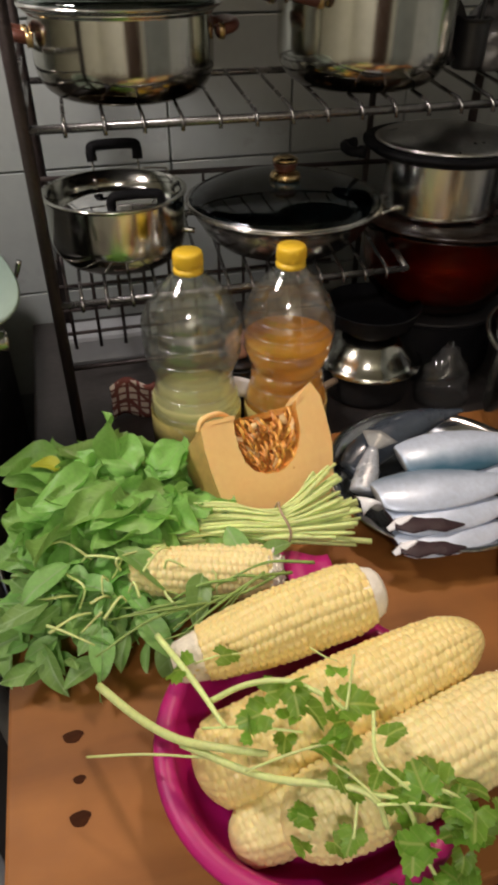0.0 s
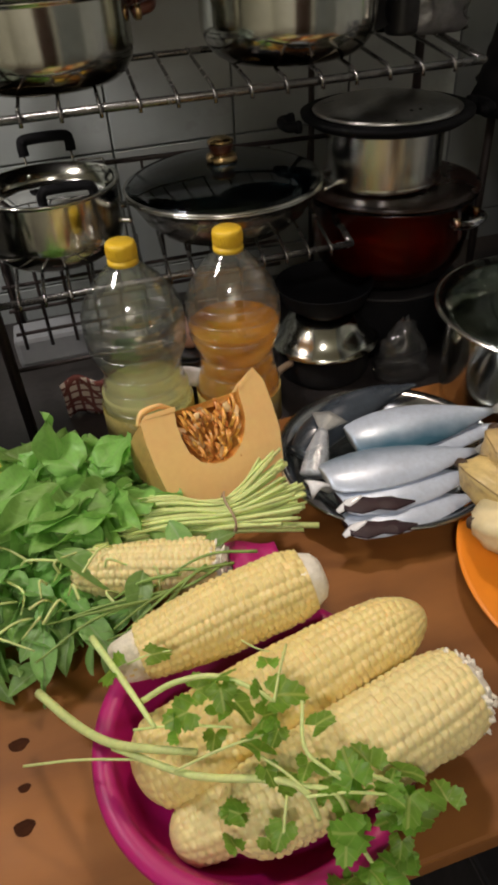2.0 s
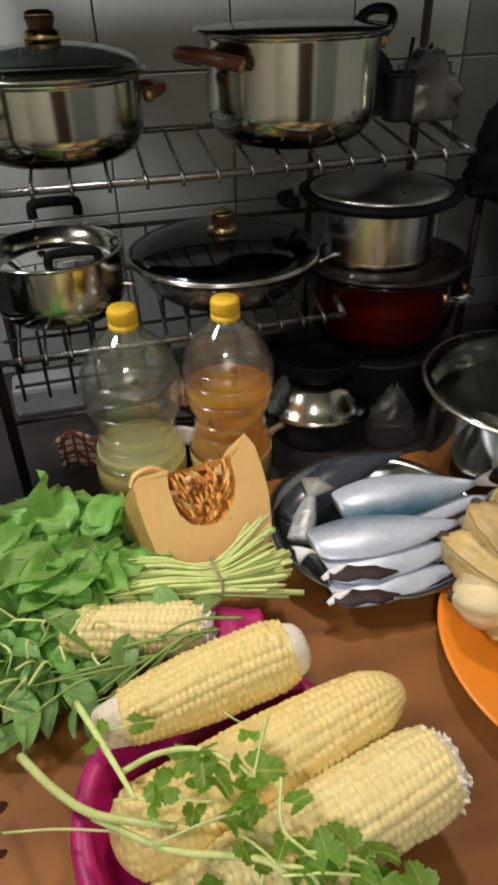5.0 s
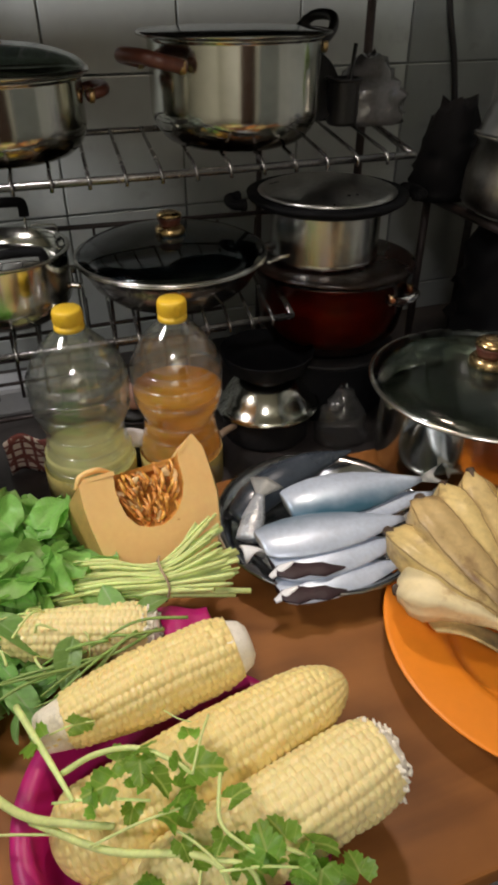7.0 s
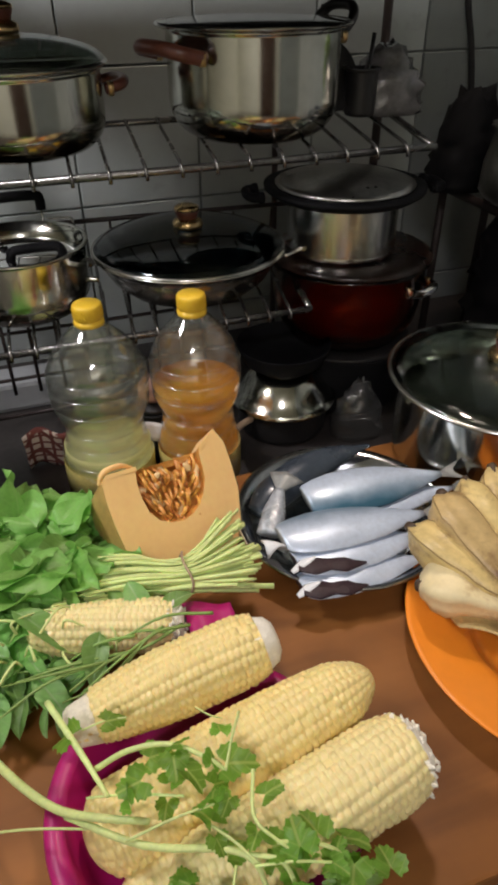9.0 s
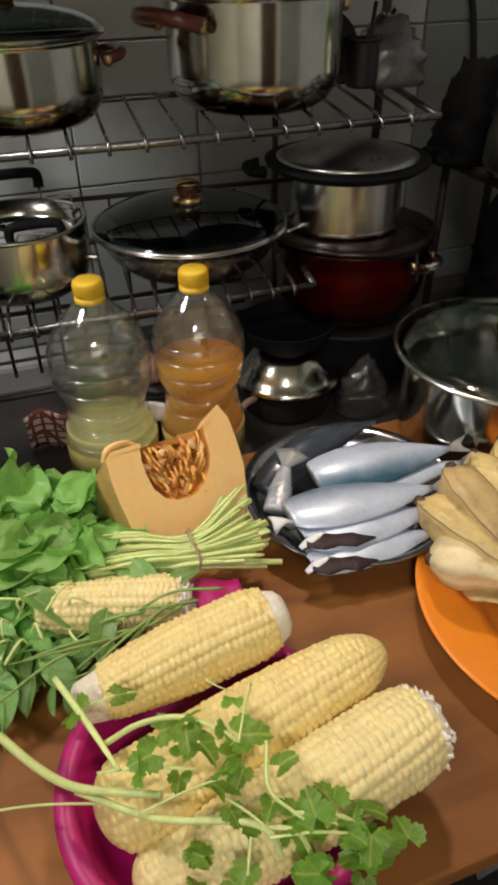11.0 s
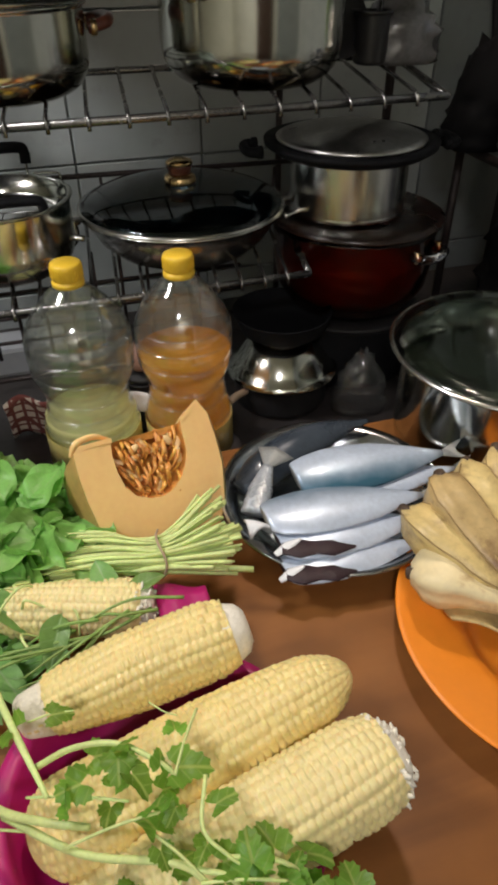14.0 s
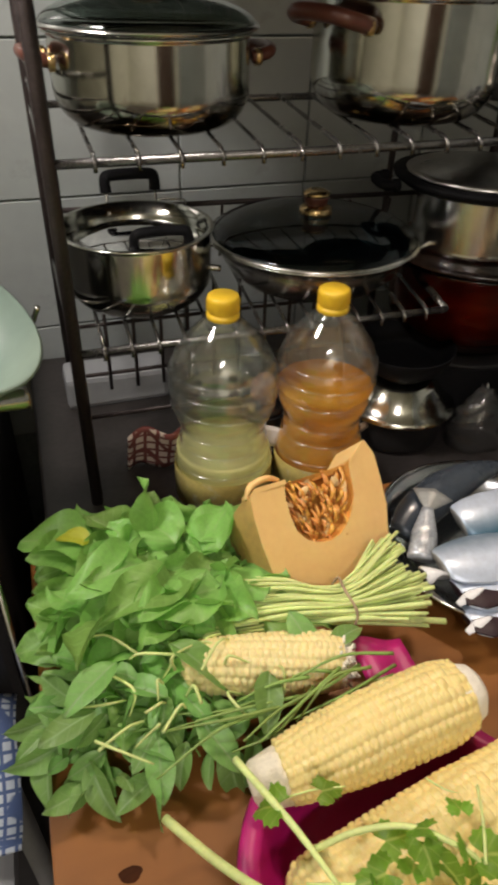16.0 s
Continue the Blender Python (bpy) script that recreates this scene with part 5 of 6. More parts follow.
def build_corn(a, b, r, rows, cut, taper, bare, material, seed, label):
    """Cob from a to b. cut: the end a is a smooth or ragged white stub; bare: the end b has no kernels."""
    a, b = Vector(a), Vector(b)
    d = b - a
    length = d.length
    m = Matrix.Translation(a) @ d.to_track_quat("Z", "Y").to_matrix().to_4x4() @ pose(0, 0, 0, 0, 0, seed * 37)
    t = thing("corn_cob", label, "corn", m=m, group="corn cobs")
    rng = random.Random(seed)

    def rad(u):
        k = 1.0
        if u < 0.14:
            k = 0.84 + 0.16 * math.sin(u / 0.14 * math.pi / 2)
        if u > 0.4:
            k *= 1 - taper * ((u - 0.4) / 0.6) ** 1.8
        return r * k

    def close(u):
        """Rounding of the closed ends."""
        k = 1.0
        if not cut and u < 0.1:
            k = math.sqrt(max(0.0, 1 - ((0.1 - u) / 0.1) ** 2)) * 0.96 + 0.04
        if bare and u > 0.87:
            k = 0.86
        if not bare and u > 0.84:
            k = math.sqrt(max(0.0, 1 - ((u - 0.84) / 0.16) ** 2)) * 0.97 + 0.03
        return k

    core = [(0, 0.004)] + [(rad(u) * close(u) * 0.8, 0.004 + u * (length - 0.008)) for u in np.linspace(0.02, 0.98, 14)] + [(0, length - 0.004)]
    part("core", lathe("core", core, COB, 24, 0.02), t, "pale cob core")
    pitch, sub = 0.0055, 6
    count = int(length / pitch)
    heights = [[rng.uniform(0.82, 1.12) for _ in range(count + 3)] for _ in range(rows)]
    for row in heights:
        for c in range(count + 3):
            if rng.random() < (0.12 if c < 3 else 0.012):
                row[c] = rng.uniform(0.25, 0.5)
    verts, faces = [], []
    na, nz = rows * sub, count * sub
    for iz in range(nz + 1):
        u = iz / nz
        rr = rad(u) * close(u)
        twist = 0.5 * math.sin(u * 3 + seed) / rows
        for ia in range(na):
            k, fa = ia // sub, (ia % sub + 0.5) / sub
            v = iz / sub + 0.5 * (k % 2) + 0.18 * math.sin(k * 2.3 + seed) + 0.12 * math.sin(u * 9 + k) + 0.3
            cell, fv = int(v), v - int(v)
            swell = (1 - abs(2 * fa - 1) ** 4) ** 0.7 * (1 - abs(2 * fv - 1) ** 5) ** 0.6 * heights[k][min(cell, count + 2)]
            q = rr * 0.9 + min(0.0034, rr * 0.125) * swell
            a_ = 2 * math.pi * (ia / na + twist)
            verts.append((q * math.cos(a_), q * math.sin(a_), u * length))
    for iz in range(nz):
        for ia in range(na):
            ib = (ia + 1) % na
            faces.append((iz * na + ia, iz * na + ib, (iz + 1) * na + ib, (iz + 1) * na + ia))
    me = mesh("kernel_surface", verts, faces, material)
    tagged(part("kernel_surface", me, t, "rows of plump yellow kernels"), kind="stuff")
    r0, r1 = rad(0), rad(1)
    if cut == "smooth":
        part("stub", lathe("stub", [(0, -0.0145), (r0 * 0.5, -0.0135), (r0 * 0.76, -0.009), (r0 * 0.9, -0.001), (r0 * 0.98, 0.006), (r0 * 0.9, 0.012), (0, 0.012)], CORN_STUB, 28, 0.03), t, "smooth white stalk end")
    if cut == "ragged":
        stub = part("stub", lathe("stub", [(0, -0.009), (r0 * 0.4, -0.01), (r0 * 0.66, -0.0075), (r0 * 0.84, -0.002), (r0 * 0.95, 0.006), (r0 * 0.86, 0.012), (0, 0.012)], CORN_STUB, 24, 0.05), t, "ragged white broken end")
        for i in range(150):
            an, q = rng.uniform(0, 6.283), r0 * math.sqrt(rng.uniform(0.04, 0.9))
            base = Vector((q * math.cos(an), q * math.sin(an), 0.006 - 0.016 * (1 - (q / r0) ** 2) + rng.uniform(-0.001, 0.002)))
            tip = base + Vector((rng.gauss(0, 0.003) + 0.002 * math.cos(an), rng.gauss(0, 0.003) + 0.002 * math.sin(an), -rng.uniform(0.001, 0.0034)))
            part("chaff", tube("chaff", [base, (base + tip) / 2 + Vector((rng.gauss(0, 0.001), rng.gauss(0, 0.001), 0)), tip], [0.0022, 0.0027, 0.0014], CORN_STUB, 5, False, 0.6), stub)
    if bare:
        part("bare_end", lathe("bare_end", [(0, length * 0.86)] + [(rad(u) * 0.93, u * length) for u in (0.86, 0.9, 0.95, 0.99)] + [(r1 * 0.8, length * 1.01), (r1 * 0.5, length * 1.02), (0, length * 1.022)], CORN_BARE, 24, 0.04), t, "bare white end without kernels")
    return t


CORN_STUB = mat("corn_stub", (0.88, 0.84, 0.72), 0.7, 0, 0.1, 120, 0.6, 300)
CORN_BARE = mat("corn_bare_end", (0.84, 0.78, 0.62), 0.6, 0, 0.16, 150, 0.9, 220)
build_corn((0.182, 0.322, 0.837), (0.024, 0.315, 0.81), 0.0295, 20, "smooth", 0.42, True, KERNEL, 1, "yellow corn cob with a smooth white stalk end in the basin")
build_corn((0.022, 0.234, 0.79), (0.257, 0.27, 0.829), 0.0335, 20, "", 0.36, False, KERNEL, 2, "plump yellow corn cob lying across the basin")
build_corn((0.258, 0.208, 0.82), (0.07, 0.18, 0.794), 0.034, 22, "ragged", 0.2, False, KERNEL_PALE, 3, "thick pale yellow corn cob with a ragged broken end")
build_corn((0.125, 0.206, 0.784), (0.037, 0.189, 0.775), 0.0255, 16, "", 0.35, False, KERNEL_PALE, 4, "short corn cob tip half hidden by celery leaves")
build_corn((0.125, 0.396, 0.8), (-0.004, 0.428, 0.798), 0.0245, 18, "ragged", 0.2, False, KERNEL_PALE, 5, "pale corn cob behind the basin among basil leaves")

# ---- leaves ----


def leaf_mesh(name, length, width, fold, droop, material, shape=0.45, wave=0.0, seed=0):
    rng = random.Random(seed)
    ph = rng.uniform(0, 6)

    def f(u, v):
        w = width * (max(0.0, math.sin(math.pi * min(1, u ** (0.72 if shape < 0.5 else 0.9)))) ** (0.58 if shape < 0.5 else 0.75)) * 0.5
        s = (v - 0.5) * 2
        x = s * w
        y = u * length
        z = fold * abs(s) * w - droop * length * u * u + wave * length * math.sin(7 * u + 3 * s + ph) * abs(s) + 0.05 * length * noise.noise((x * 60, y * 45, seed * 3.7)) + 0.12 * length * math.sin(2.2 * u + ph) * s * 0.5
        return (x, y, z)

    return grid_sheet(name, f, 12, 8, material)


def place_leaf(meshes, parent, rng, place, direction, tilt, scale, roll=0.0, name="leaf"):
    """direction: heading in degrees in plan; tilt: how far the tip is raised."""
    m = Matrix.Translation(place) @ Euler((radians(tilt), radians(roll), radians(direction - 90)), "XYZ").to_matrix().to_4x4() @ Matrix.Diagonal((scale, scale, scale, 1))
    return part(name, rng.choice(meshes), parent, "", m)


def mound(x, y, cx, cy, rx, ry, h):
    d = ((x - cx) / rx) ** 2 + ((y - cy) / ry) ** 2
    return h * max(0.0, 1 - d) ** 0.6


BROAD = [leaf_mesh("leaf", 0.06, 0.045, f, d, LEAF, 0.4, w + 0.05, s) for s, (f, d, w) in enumerate(((0.25, 0.25, 0.05), (0.4, 0.35, 0.07), (0.1, 0.15, 0.06), (0.3, 0.5, 0.05), (0.5, 0.1, 0.08), (-0.2, 0.3, 0.09), (0.7, 0.45, 0.06), (0.2, -0.2, 0.08)))]
SMALL = [leaf_mesh("leaf", 0.045, 0.022, f, d, LEAF_SMALL, 0.6, w, s) for s, (f, d, w) in enumerate(((0.3, 0.25, 0.01), (0.5, 0.4, 0.02), (0.15, 0.1, 0.015), (0.4, 0.6, 0.01), (0.6, 0.2, 0.02), (-0.2, 0.5, 0.03), (0.8, 0.5, 0.03)))]

greens = thing("spinach_bunch", "bunch of broad-leaved water spinach tied at its pale cut stems", "vegetable")
rng = random.Random(11)
for i in range(230):
    for _ in range(30):
        x, y = rng.uniform(-0.085, 0.085), rng.uniform(0.435, 0.605)
        h = mound(x, y, 0.0, 0.52, 0.1, 0.1, 0.074)
        if h > 0.008:
            break
    z = TOP + 0.006 + h * (0.35 + 0.65 * rng.random() ** 0.5)
    direction = rng.gauss(math.degrees(math.atan2(y - 0.54, x - 0.07)), 55)
    place_leaf(BROAD, greens, rng, (x, y, z), direction, rng.gauss(4, 24), rng.uniform(0.5, 1.12), rng.gauss(0, 30))
for x, y, z, di, ti, sc in ((0.045, 0.475, 0.826, 190, 14, 1.1), (0.02, 0.535, 0.828, 120, 14, 0.85), (0.07, 0.555, 0.812, 15, 4, 0.95), (0.07, 0.45, 0.805, -5, 2, 1.05), (-0.03, 0.50, 0.825, 245, -30, 1.1), (-0.05, 0.565, 0.815, 165, 24, 0.9), (0.0, 0.47, 0.815, 255, -35, 1.15), (0.04, 0.53, 0.828, 50, 8, 0.8)):
    place_leaf(BROAD[:3], greens, rng, (x, y, z), di, ti, sc * 1.2)
part("leaf", leaf_mesh("leaf", 0.03, 0.022, 0.4, 0.3, LEAF_YELLOW, 0.4, 0.03, 3), greens, "yellowed leaf", pose(-0.055, 0.565, 0.822, 20, 10, 70))
for i in range(85):
    f = i / 84
    ang = rng.uniform(-1, 1)
    lay = rng.random()
    tie = Vector((0.15 + rng.uniform(-0.004, 0.004), 0.448 + 0.018 * ang, 0.792 + 0.022 * lay))
    end = Vector((0.212 + rng.uniform(-0.012, 0.016) - 0.01 * abs(ang), 0.452 + 0.046 * ang + rng.uniform(-0.006, 0.006), 0.797 + 0.03 * lay + 0.014 * max(0, ang) + rng.uniform(-0.003, 0.005)))
    start = Vector((0.055 + rng.uniform(-0.03, 0.02), 0.472 + 0.03 * ang, 0.795 + 0.02 * lay))
    r = rng.uniform(0.001, 0.0022)
    part("stem", tube("stem", [start, (start + tie) / 2 + Vector((0, 0, 0.004)), tie, end], [r * 0.8, r, r, r * 1.05], STEM, 7), greens)
part("stem", tube("stem", [(0.10, 0.44, 0.80), (0.16, 0.425, 0.806), (0.226, 0.405, 0.802)], 0.0028, STEM, 8), greens, "long loose stem")
band = [(0.15 + 0.002 * math.sin(3 * a), 0.448 + 0.024 * math.cos(a), 0.803 + 0.018 * math.sin(a)) for a in np.linspace(0, 2 * math.pi, 15)]
part("band", tube("band", band, 0.0012, RUBBER, 6), greens, "thin rubber band")

basil = thing("basil_bunch", "bunch of small-leaved lemon basil with thin stems", "herb")
rng = random.Random(23)
for i in range(250):
    for _ in range(30):
        x, y = rng.uniform(-0.11, 0.125), rng.uniform(0.36, 0.48)
        h = mound(x, y, -0.002, 0.418, 0.116, 0.07, 0.058)
        if h > 0.006 and ((x - 0.117) ** 2 + (y - 0.25) ** 2 > 0.127 ** 2 or h > 0.05):
            break
    if abs(y - (0.427 - 0.248 * x)) < 0.03 and -0.01 < x < 0.14:
        continue
    z = TOP + 0.006 + h * (0.3 + 0.7 * rng.random() ** 0.5)
    place_leaf(SMALL, basil, rng, (x, y, z), rng.gauss(215, 80), rng.gauss(2, 24), rng.uniform(0.5, 1.0), rng.gauss(0, 42))
for i in range(22):
    a = Vector((rng.uniform(-0.1, 0.06), rng.uniform(0.365, 0.47), 0))
    a.z = TOP + 0.012 + mound(a.x, a.y, -0.005, 0.405, 0.12, 0.085, 0.06)
    b = a + Vector((rng.uniform(-0.05, 0.05), rng.uniform(-0.035, 0.03), rng.uniform(-0.02, 0.004)))
    part("stem", tube("stem", [a, (a + b) / 2 + Vector((rng.uniform(-0.012, 0.012), rng.uniform(-0.008, 0.008), 0.01)), b], [0.0014, 0.0012, 0.0008], STEM, 6), basil)
for i in range(14):
    a = Vector((rng.uniform(0.06, 0.16), rng.uniform(0.362, 0.382), rng.uniform(0.806, 0.825)))
    b = a + Vector((rng.uniform(-0.11, -0.04), rng.uniform(-0.035, 0.015), rng.uniform(-0.02, 0.0)))
    c = (a + b) / 2 + Vector((0, rng.uniform(-0.012, 0.008), rng.uniform(0.0, 0.012)))
    part("stem", tube("stem", [a, c, b], [0.0016, 0.0013, 0.0008], STEM_DARK, 6), basil)
for x, y, z, di, ti, sc in ((0.092, 0.435, 0.826, 285, -12, 1.05), (0.115, 0.40, 0.818, 20, 5, 0.8), (0.06, 0.39, 0.82, 250, 0, 1.0), (-0.03, 0.375, 0.798, 262, -15, 1.0), (-0.07, 0.40, 0.812, 200, 5, 1.0), (-0.05, 0.43, 0.822, 215, 5, 1.15), (-0.01, 0.43, 0.83, 320, -10, 1.3), (0.0, 0.378, 0.804, 300, -15, 1.1)):
    place_leaf(SMALL[:3], basil, rng, (x, y, z), di, ti, sc)


# celery sprigs lying over the corn
def lobed_leaf(name, size, seed):
    rng_ = random.Random(seed)
    pts = []
    k = 30
    for i in range(k):
        a = -math.pi * 0.86 + 2 * math.pi * 0.86 * i / (k - 1)
        lobe = 0.6 + 0.36 * abs(math.cos(1.5 * a)) + (0.07 if i % 2 else -0.06) + rng_.uniform(-0.03, 0.03)
        pts.append((size * lobe * math.sin(a) * 0.9, size * (0.25 + lobe * math.cos(a) * 0.95)))
    verts = [Vector((0, 0, 0))]
    for s in (0.5, 1.0):
        for x, y in pts:
            xx, yy = x * s, y * s if s == 1 else y * s
            verts.append(Vector((xx, yy, 0.16 * size * math.sin(5 * xx / size + seed) * s + 0.2 * size * (xx / size) ** 2 - 0.25 * size * max(0, yy / size) ** 2)))
    faces = [(0, 1 + i, 2 + i) for i in range(k - 1)] + [(1 + i, 1 + k + i, 2 + k + i, 2 + i) for i in range(k - 1)]
    return mesh(name, verts, faces, PARSLEY)


LOBED = [lobed_leaf("leaf", 0.0138, s) for s in range(5)]
celery = thing("celery_sprig", "fresh celery sprigs with lobed leaves draped over the corn", "herb")
rng = random.Random(31)


def sprig(path, r0, clusters, count):
    part("stem", tube("stem", path, [r0, r0 * 0.9, r0 * 0.6], STEM, 8), celery, "pale green stem")
    for c in clusters:
        c = Vector(c)
        for i in range(count):
            off = Vector((rng.gauss(0, 0.009), rng.gauss(0, 0.008), rng.uniform(-0.006, 0.006)))
            place_leaf(LOBED, celery, rng, c + off, rng.uniform(0, 360), rng.gauss(0, 22), rng.uniform(0.6, 1.15), rng.gauss(0, 22))


def twig(a, b, lift=0.006, r=0.001):
    a, b = Vector(a), Vector(b)
    part("twig", tube("twig", [a, (a + b) / 2 + Vector((0, 0, lift)), b], r, STEM, 6), celery)


sprig([(0.012, 0.321, 0.84), (0.03, 0.268, 0.854), (0.044, 0.23, 0.852)], 0.0026, [], 0)
sprig([(-0.037, 0.316, 0.8), (-0.011, 0.272, 0.818), (0.013, 0.24, 0.834), (0.042, 0.218, 0.848), (0.066, 0.206, 0.852)], 0.0034, [(0.075, 0.212, 0.856)], 2)
sprig([(0.015, 0.237, 0.832), (0.06, 0.195, 0.848), (0.106, 0.175, 0.852), (0.121, 0.163, 0.85), (0.125, 0.151, 0.838)], 0.0026, [(0.08, 0.169, 0.83), (0.099, 0.165, 0.845), (0.084, 0.161, 0.825), (0.118, 0.176, 0.858), (0.129, 0.168, 0.856)], 2)
sprig([(0.039, 0.252, 0.85), (0.062, 0.248, 0.866), (0.088, 0.239, 0.874), (0.11, 0.221, 0.874), (0.121, 0.211, 0.866)], 0.0021, [(0.065, 0.233, 0.866), (0.083, 0.225, 0.872), (0.098, 0.214, 0.872), (0.095, 0.228, 0.876)], 2)
sprig([(0.135, 0.206, 0.872), (0.127, 0.181, 0.866), (0.137, 0.167, 0.858), (0.146, 0.16, 0.85)], 0.0013, [(0.121, 0.208, 0.874), (0.113, 0.2, 0.87), (0.129, 0.198, 0.87)], 2)
sprig([(0.118, 0.168, 0.852), (0.138, 0.157, 0.848), (0.145, 0.136, 0.823), (0.155, 0.122, 0.8)], 0.0018, [(0.138, 0.157, 0.85), (0.139, 0.146, 0.838), (0.145, 0.136, 0.825), (0.146, 0.129, 0.81), (0.155, 0.122, 0.8), (0.135, 0.132, 0.825)], 2)
sprig([(0.137, 0.167, 0.855), (0.16, 0.162, 0.848), (0.176, 0.152, 0.838), (0.18, 0.138, 0.815)], 0.0016, [(0.164, 0.159, 0.845), (0.176, 0.152, 0.84), (0.176, 0.139, 0.825), (0.19, 0.143, 0.825), (0.173, 0.136, 0.81)], 3)
sprig([(0.034, 0.286, 0.846), (0.05, 0.28, 0.858), (0.066, 0.274, 0.864)], 0.0007, [(0.037, 0.283, 0.847), (0.063, 0.275, 0.863)], 1)
sprig([(0.112, 0.262, 0.87), (0.12, 0.254, 0.868), (0.128, 0.25, 0.866)], 0.0006, [(0.124, 0.25, 0.87)], 1)
for a, b in (((0.1, 0.19, 0.858), (0.124, 0.16, 0.85)), ((0.03, 0.24, 0.84), (0.09, 0.21, 0.86)), ((0.11, 0.165, 0.85), (0.1, 0.145, 0.835)), ((-0.05, 0.262, 0.80), (0.03, 0.222, 0.835)), ((0.05, 0.2, 0.85), (0.115, 0.196, 0.866)), ((0.14, 0.25, 0.868), (0.118, 0.21, 0.874)), ((0.12, 0.16, 0.852), (0.168, 0.15, 0.842))):
    twig(a, b, 0.004)

# ---- beside the table ----
stove = thing("stove", "black gas stove with a glossy side beside the table", "stove")
part("body", box("body", (-0.62, 0.56, 0.0), (-0.142, 1.08, 0.86), BLACK, 0.012), stove)
part("trim", tube("trim", [(-0.139, 0.555, 0.3), (-0.139, 0.555, 0.85)], 0.003, STEEL, 6), stove, "thin steel edge")
gb = thing("green_strainer", "pale green plastic bowl tilted on the stove", "bowl", m=pose(-0.168, 0.68, 0.995, 10, 30, 0))
part("bowl_shell", lathe("bowl_shell", [(0, -0.045), (0.05, -0.042), (0.085, -0.02), (0.1, 0.02), (0.104, 0.022), (0.1, 0.024), (0.082, -0.017), (0.048, -0.039), (0, -0.042)], GREEN_PLASTIC, 48), gb)
bigpot = thing("black_pot", "soot-black cooking pot standing on the stove", "pot", (-0.25, 0.70, 0.86))
part("body", lathe("body", pot_profile(0.09, 0.06, 0.002, 0.02), SOOT, 36), bigpot)
ladle = thing("ladle", "steel ladle with a hollow tube handle on the stove", "ladle")
part("handle", tube("handle", [(-0.16, 0.64, 0.93), (-0.12, 0.65, 0.93), (-0.088, 0.66, 0.925)], [0.008, 0.009, 0.011], STEEL, 14), ladle)
part("hook", tube("hook", [(-0.09, 0.76, 0.94), (-0.075, 0.75, 0.955), (-0.066, 0.745, 0.975)], 0.003, STEEL, 8), ladle)
tub = thing("white_tub", "white plastic tub on the counter under the rack", "tub", (0.0, 0.99, COUNTER_Z))
part("body", box("body", (-0.05, -0.03, 0), (0.1, 0.03, 0.05), WHITE_PLASTIC, 0.008), tub)
stool = thing("stool", "low white plastic stool beside the table", "stool", (-0.28, 0.43, 0))
part("seat", box("seat", (-0.12, -0.12, 0.60), (0.12, 0.12, 0.622), WHITE_PLASTIC, 0.01), stool)
for sx in (-1, 1):
    for sy in (-1, 1):
        part("leg", tube("leg", [(sx * 0.11, sy * 0.11, 0), (sx * 0.095, sy * 0.095, 0.6)], 0.014, WHITE_PLASTIC, 8), stool)
cl = part("checked_cloth", grid_sheet("checked_cloth", lambda u, v: (0.25 * u, 0.16 * v, 0.03 * math.sin(5 * u + 2 * v) * math.sin(4 * v) + 0.05 * math.sin(3.1 * u) * math.sin(3.1 * v)), 14, 12, BLUE_CHECK, 0.003), None, "", pose(-0.4, 0.395, 0.655))
tagged(cl, "crumpled blue and white checked cloth on the stool", "cloth")
bench = thing("bench", "dark wooden bench in front of the table", "bench")
part("seat", box("seat", (0.25, -0.05, 0.42), (1.05 - 0.12, 0.10, 0.45), SOOT, 0.006), bench)
for x in (0.3, 0.85):
    part("leg", box("leg", (x, 0.0, 0), (x + 0.04, 0.05, 0.419), DARK_WOOD, 0.004), bench)
rag = part("rag", grid_sheet("rag", lambda u, v: (0.34 * u, 0.16 * v, 0.012 * math.sin(9 * u + 4 * v) + 0.012 * math.sin(7 * v)), 16, 10, BAG, 0.003), None, "", pose(0.36, 0.19, 0.5))
tagged(rag, "grey rag hanging under the table edge", "rag")
prop = thing("crate", "black crate standing under the table", "crate", (0.53, 0.30, 0))
part("body", box("body", (-0.2, -0.12, 0), (0.24, 0.14, 0.455), SOOT, 0.01), prop)
part("rim", box("rim", (-0.21, -0.13, 0.456), (0.25, 0.15, 0.47), BLACK, 0.005), prop)
for x in (-0.14, -0.03, 0.08, 0.19):
    part("rib", box("rib", (x - 0.008, -0.127, 0.01), (x + 0.008, -0.1205, 0.45), SOOT, 0.002), prop)

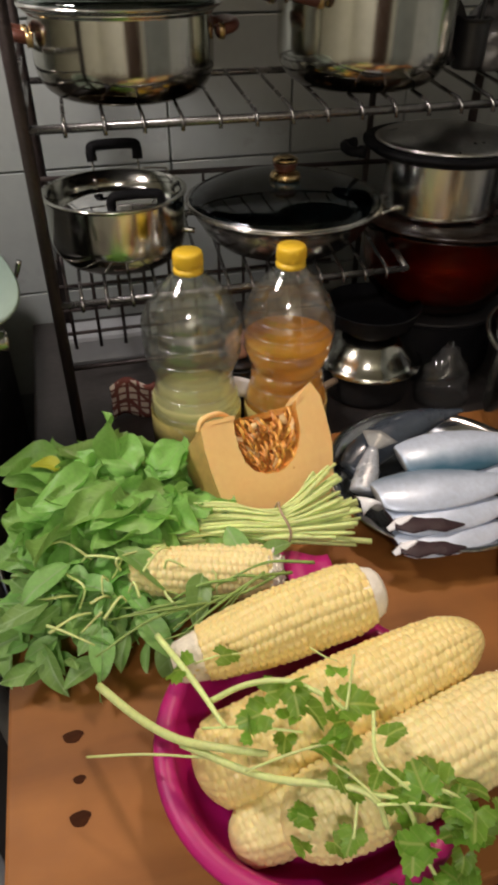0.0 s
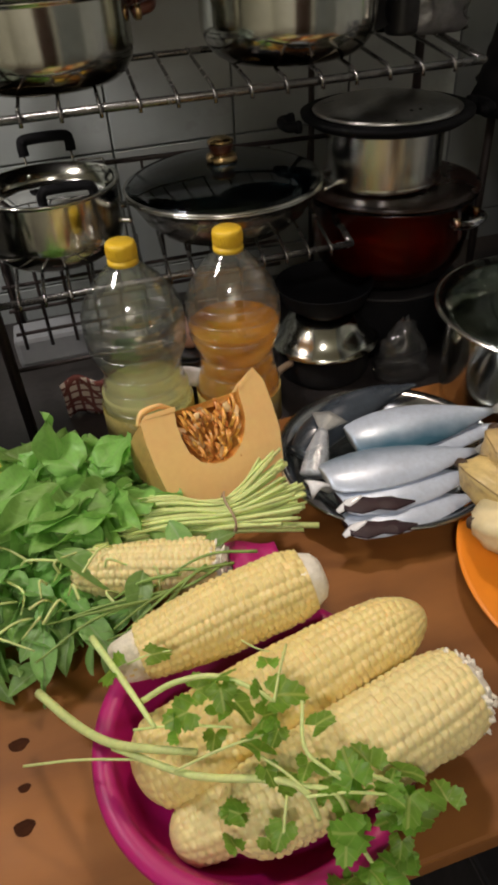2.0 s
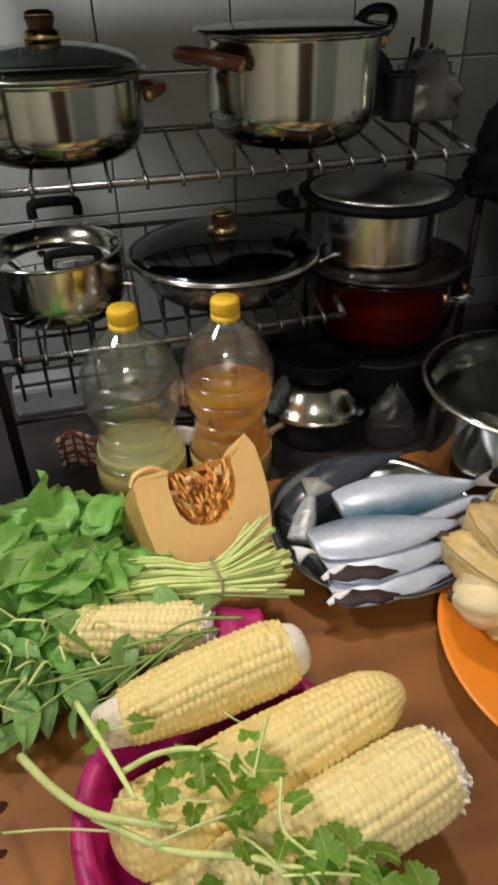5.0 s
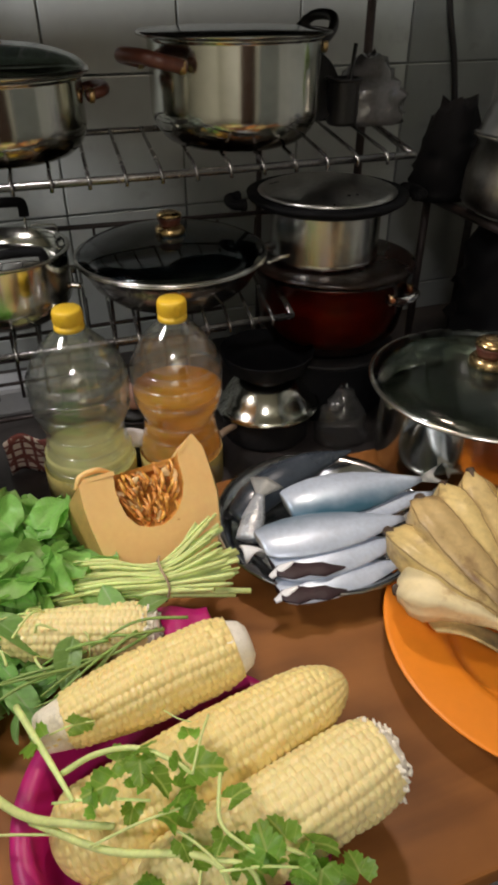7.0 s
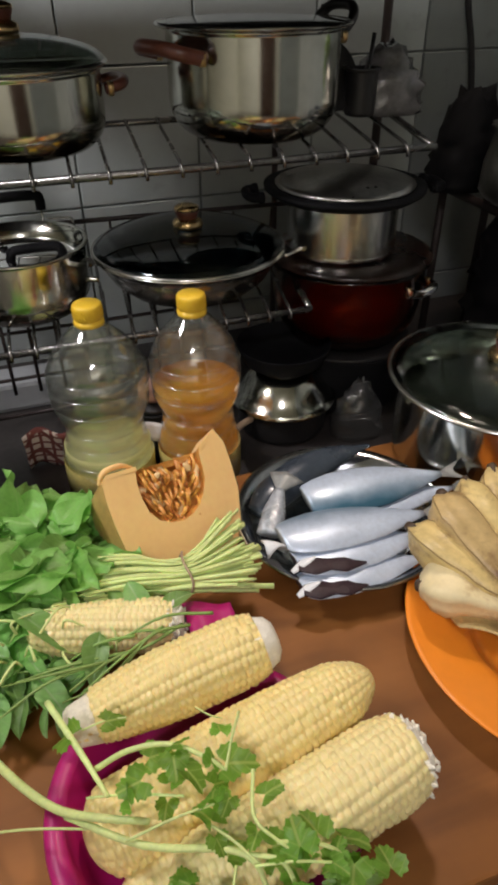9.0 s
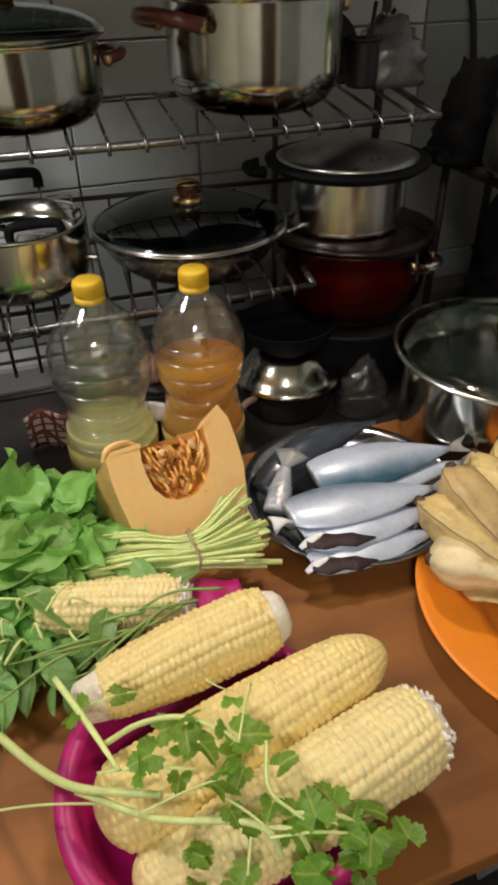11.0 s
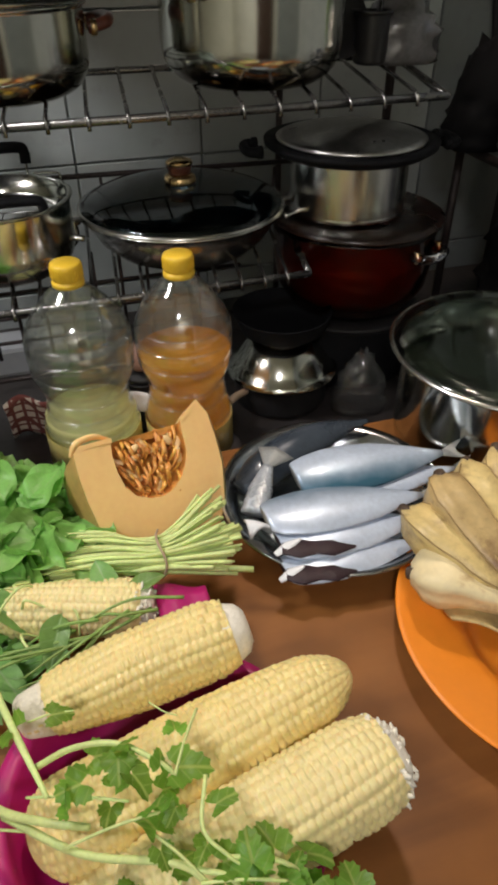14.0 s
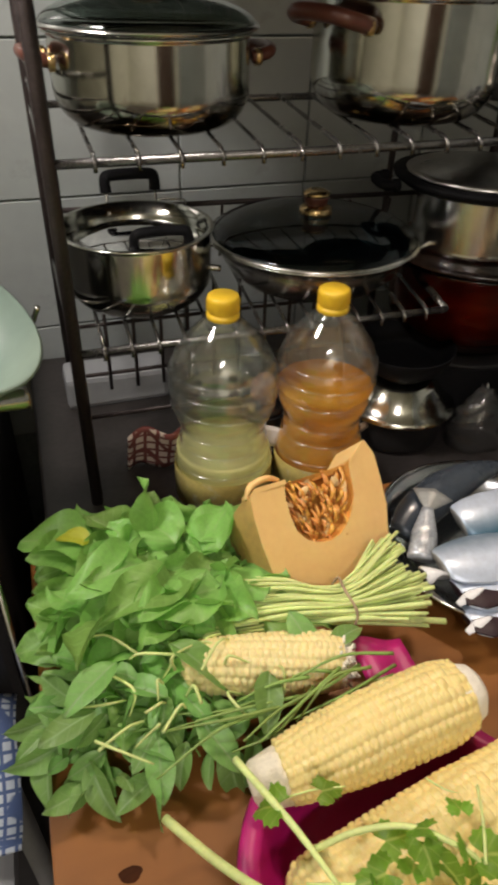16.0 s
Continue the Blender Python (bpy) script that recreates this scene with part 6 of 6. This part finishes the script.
# ---- wall tiles ----
tile_n = box("tile", (0.0015, 0, 0.0015), (0.1985, 0.007, 0.1985), TILE, 0.0012, 1)
for i in range(-3, 4):
    for j in range(-3, 3):
        x, z = 0.165 + 0.2 * i, 1.165 + 0.2 * j
        if x + 0.2 < WALL_X + 0.03:
            part("tile", tile_n, wall_north, "", pose(x, WALL_Y, z))
tile_edge = box("tile", (0.0015, 0, 0.0015), (0.184, 0.007, 0.1985), TILE, 0.0012, 1)
for j in range(-3, 3):
    part("tile", tile_edge, wall_north, "", pose(0.765, WALL_Y, 1.165 + 0.2 * j))
tile_e = box("tile", (0, -0.1985, 0.0015), (0.007, -0.0015, 0.1985), TILE, 0.0012, 1)
for i in range(5):
    for j in range(-3, 3):
        part("tile", tile_e, wall_east, "", pose(WALL_X, WALL_Y - 0.2 * i, 1.165 + 0.2 * j))


def petal_print(name, label, place, size, material, count):
    verts, faces = [], []
    for k in range(count):
        a = 2 * math.pi * k / count
        base = len(verts)
        for u, w in ((0.1, 0.05), (0.45, 0.24), (0.75, 0.2), (1.0, 0.02)):
            for s in (-1, 1):
                yy, zz = u * math.cos(a) - s * w * math.sin(a), u * math.sin(a) + s * w * math.cos(a)
                verts.append((0, yy * size, zz * size))
        for q in range(3):
            faces.append((base + 2 * q, base + 2 * q + 1, base + 2 * q + 3, base + 2 * q + 2))
    n = len(verts)
    verts += [(-0.0008, y, z) for _, y, z in verts]
    faces += [tuple(n + q for q in f[::-1]) for f in faces]
    ob = part(name, mesh(name, verts, faces, material, False), None, "", pose(*place))
    return tagged(ob, label, "wall print", kind="structure")


pt = part("print_tile", box("print_tile", (-0.003, -0.19, 0.005), (-0.0006, 0.0, 0.195), DECAL_WHITE, 0), None, "", pose(WALL_X, 0.925, 1.165))
tagged(pt, "pale printed wall tile with flowers", "wall tile", kind="structure")
petal_print("flower_print", "blue flower printed on a wall tile", (WALL_X - 0.0045, 0.84, 1.245), 0.065, BLUE_DECAL, 6)
petal_print("leaf_print", "green leaves printed on a wall tile", (WALL_X - 0.0045, 0.80, 1.17), 0.055, GREEN_DECAL, 4)
basket = thing("green_basket", "green plastic basket hanging on the side wall", "basket", m=pose(0.925, 0.80, 1.13, 0, 90, 0))
for k, r in enumerate((0.05, 0.042)):
    part("hoop", lathe("hoop", [(r + 0.007 * math.cos(a), 0.02 * k + 0.007 * math.sin(a)) for a in np.linspace(0, 2 * math.pi, 9)], GREEN_DECAL, 32), basket)
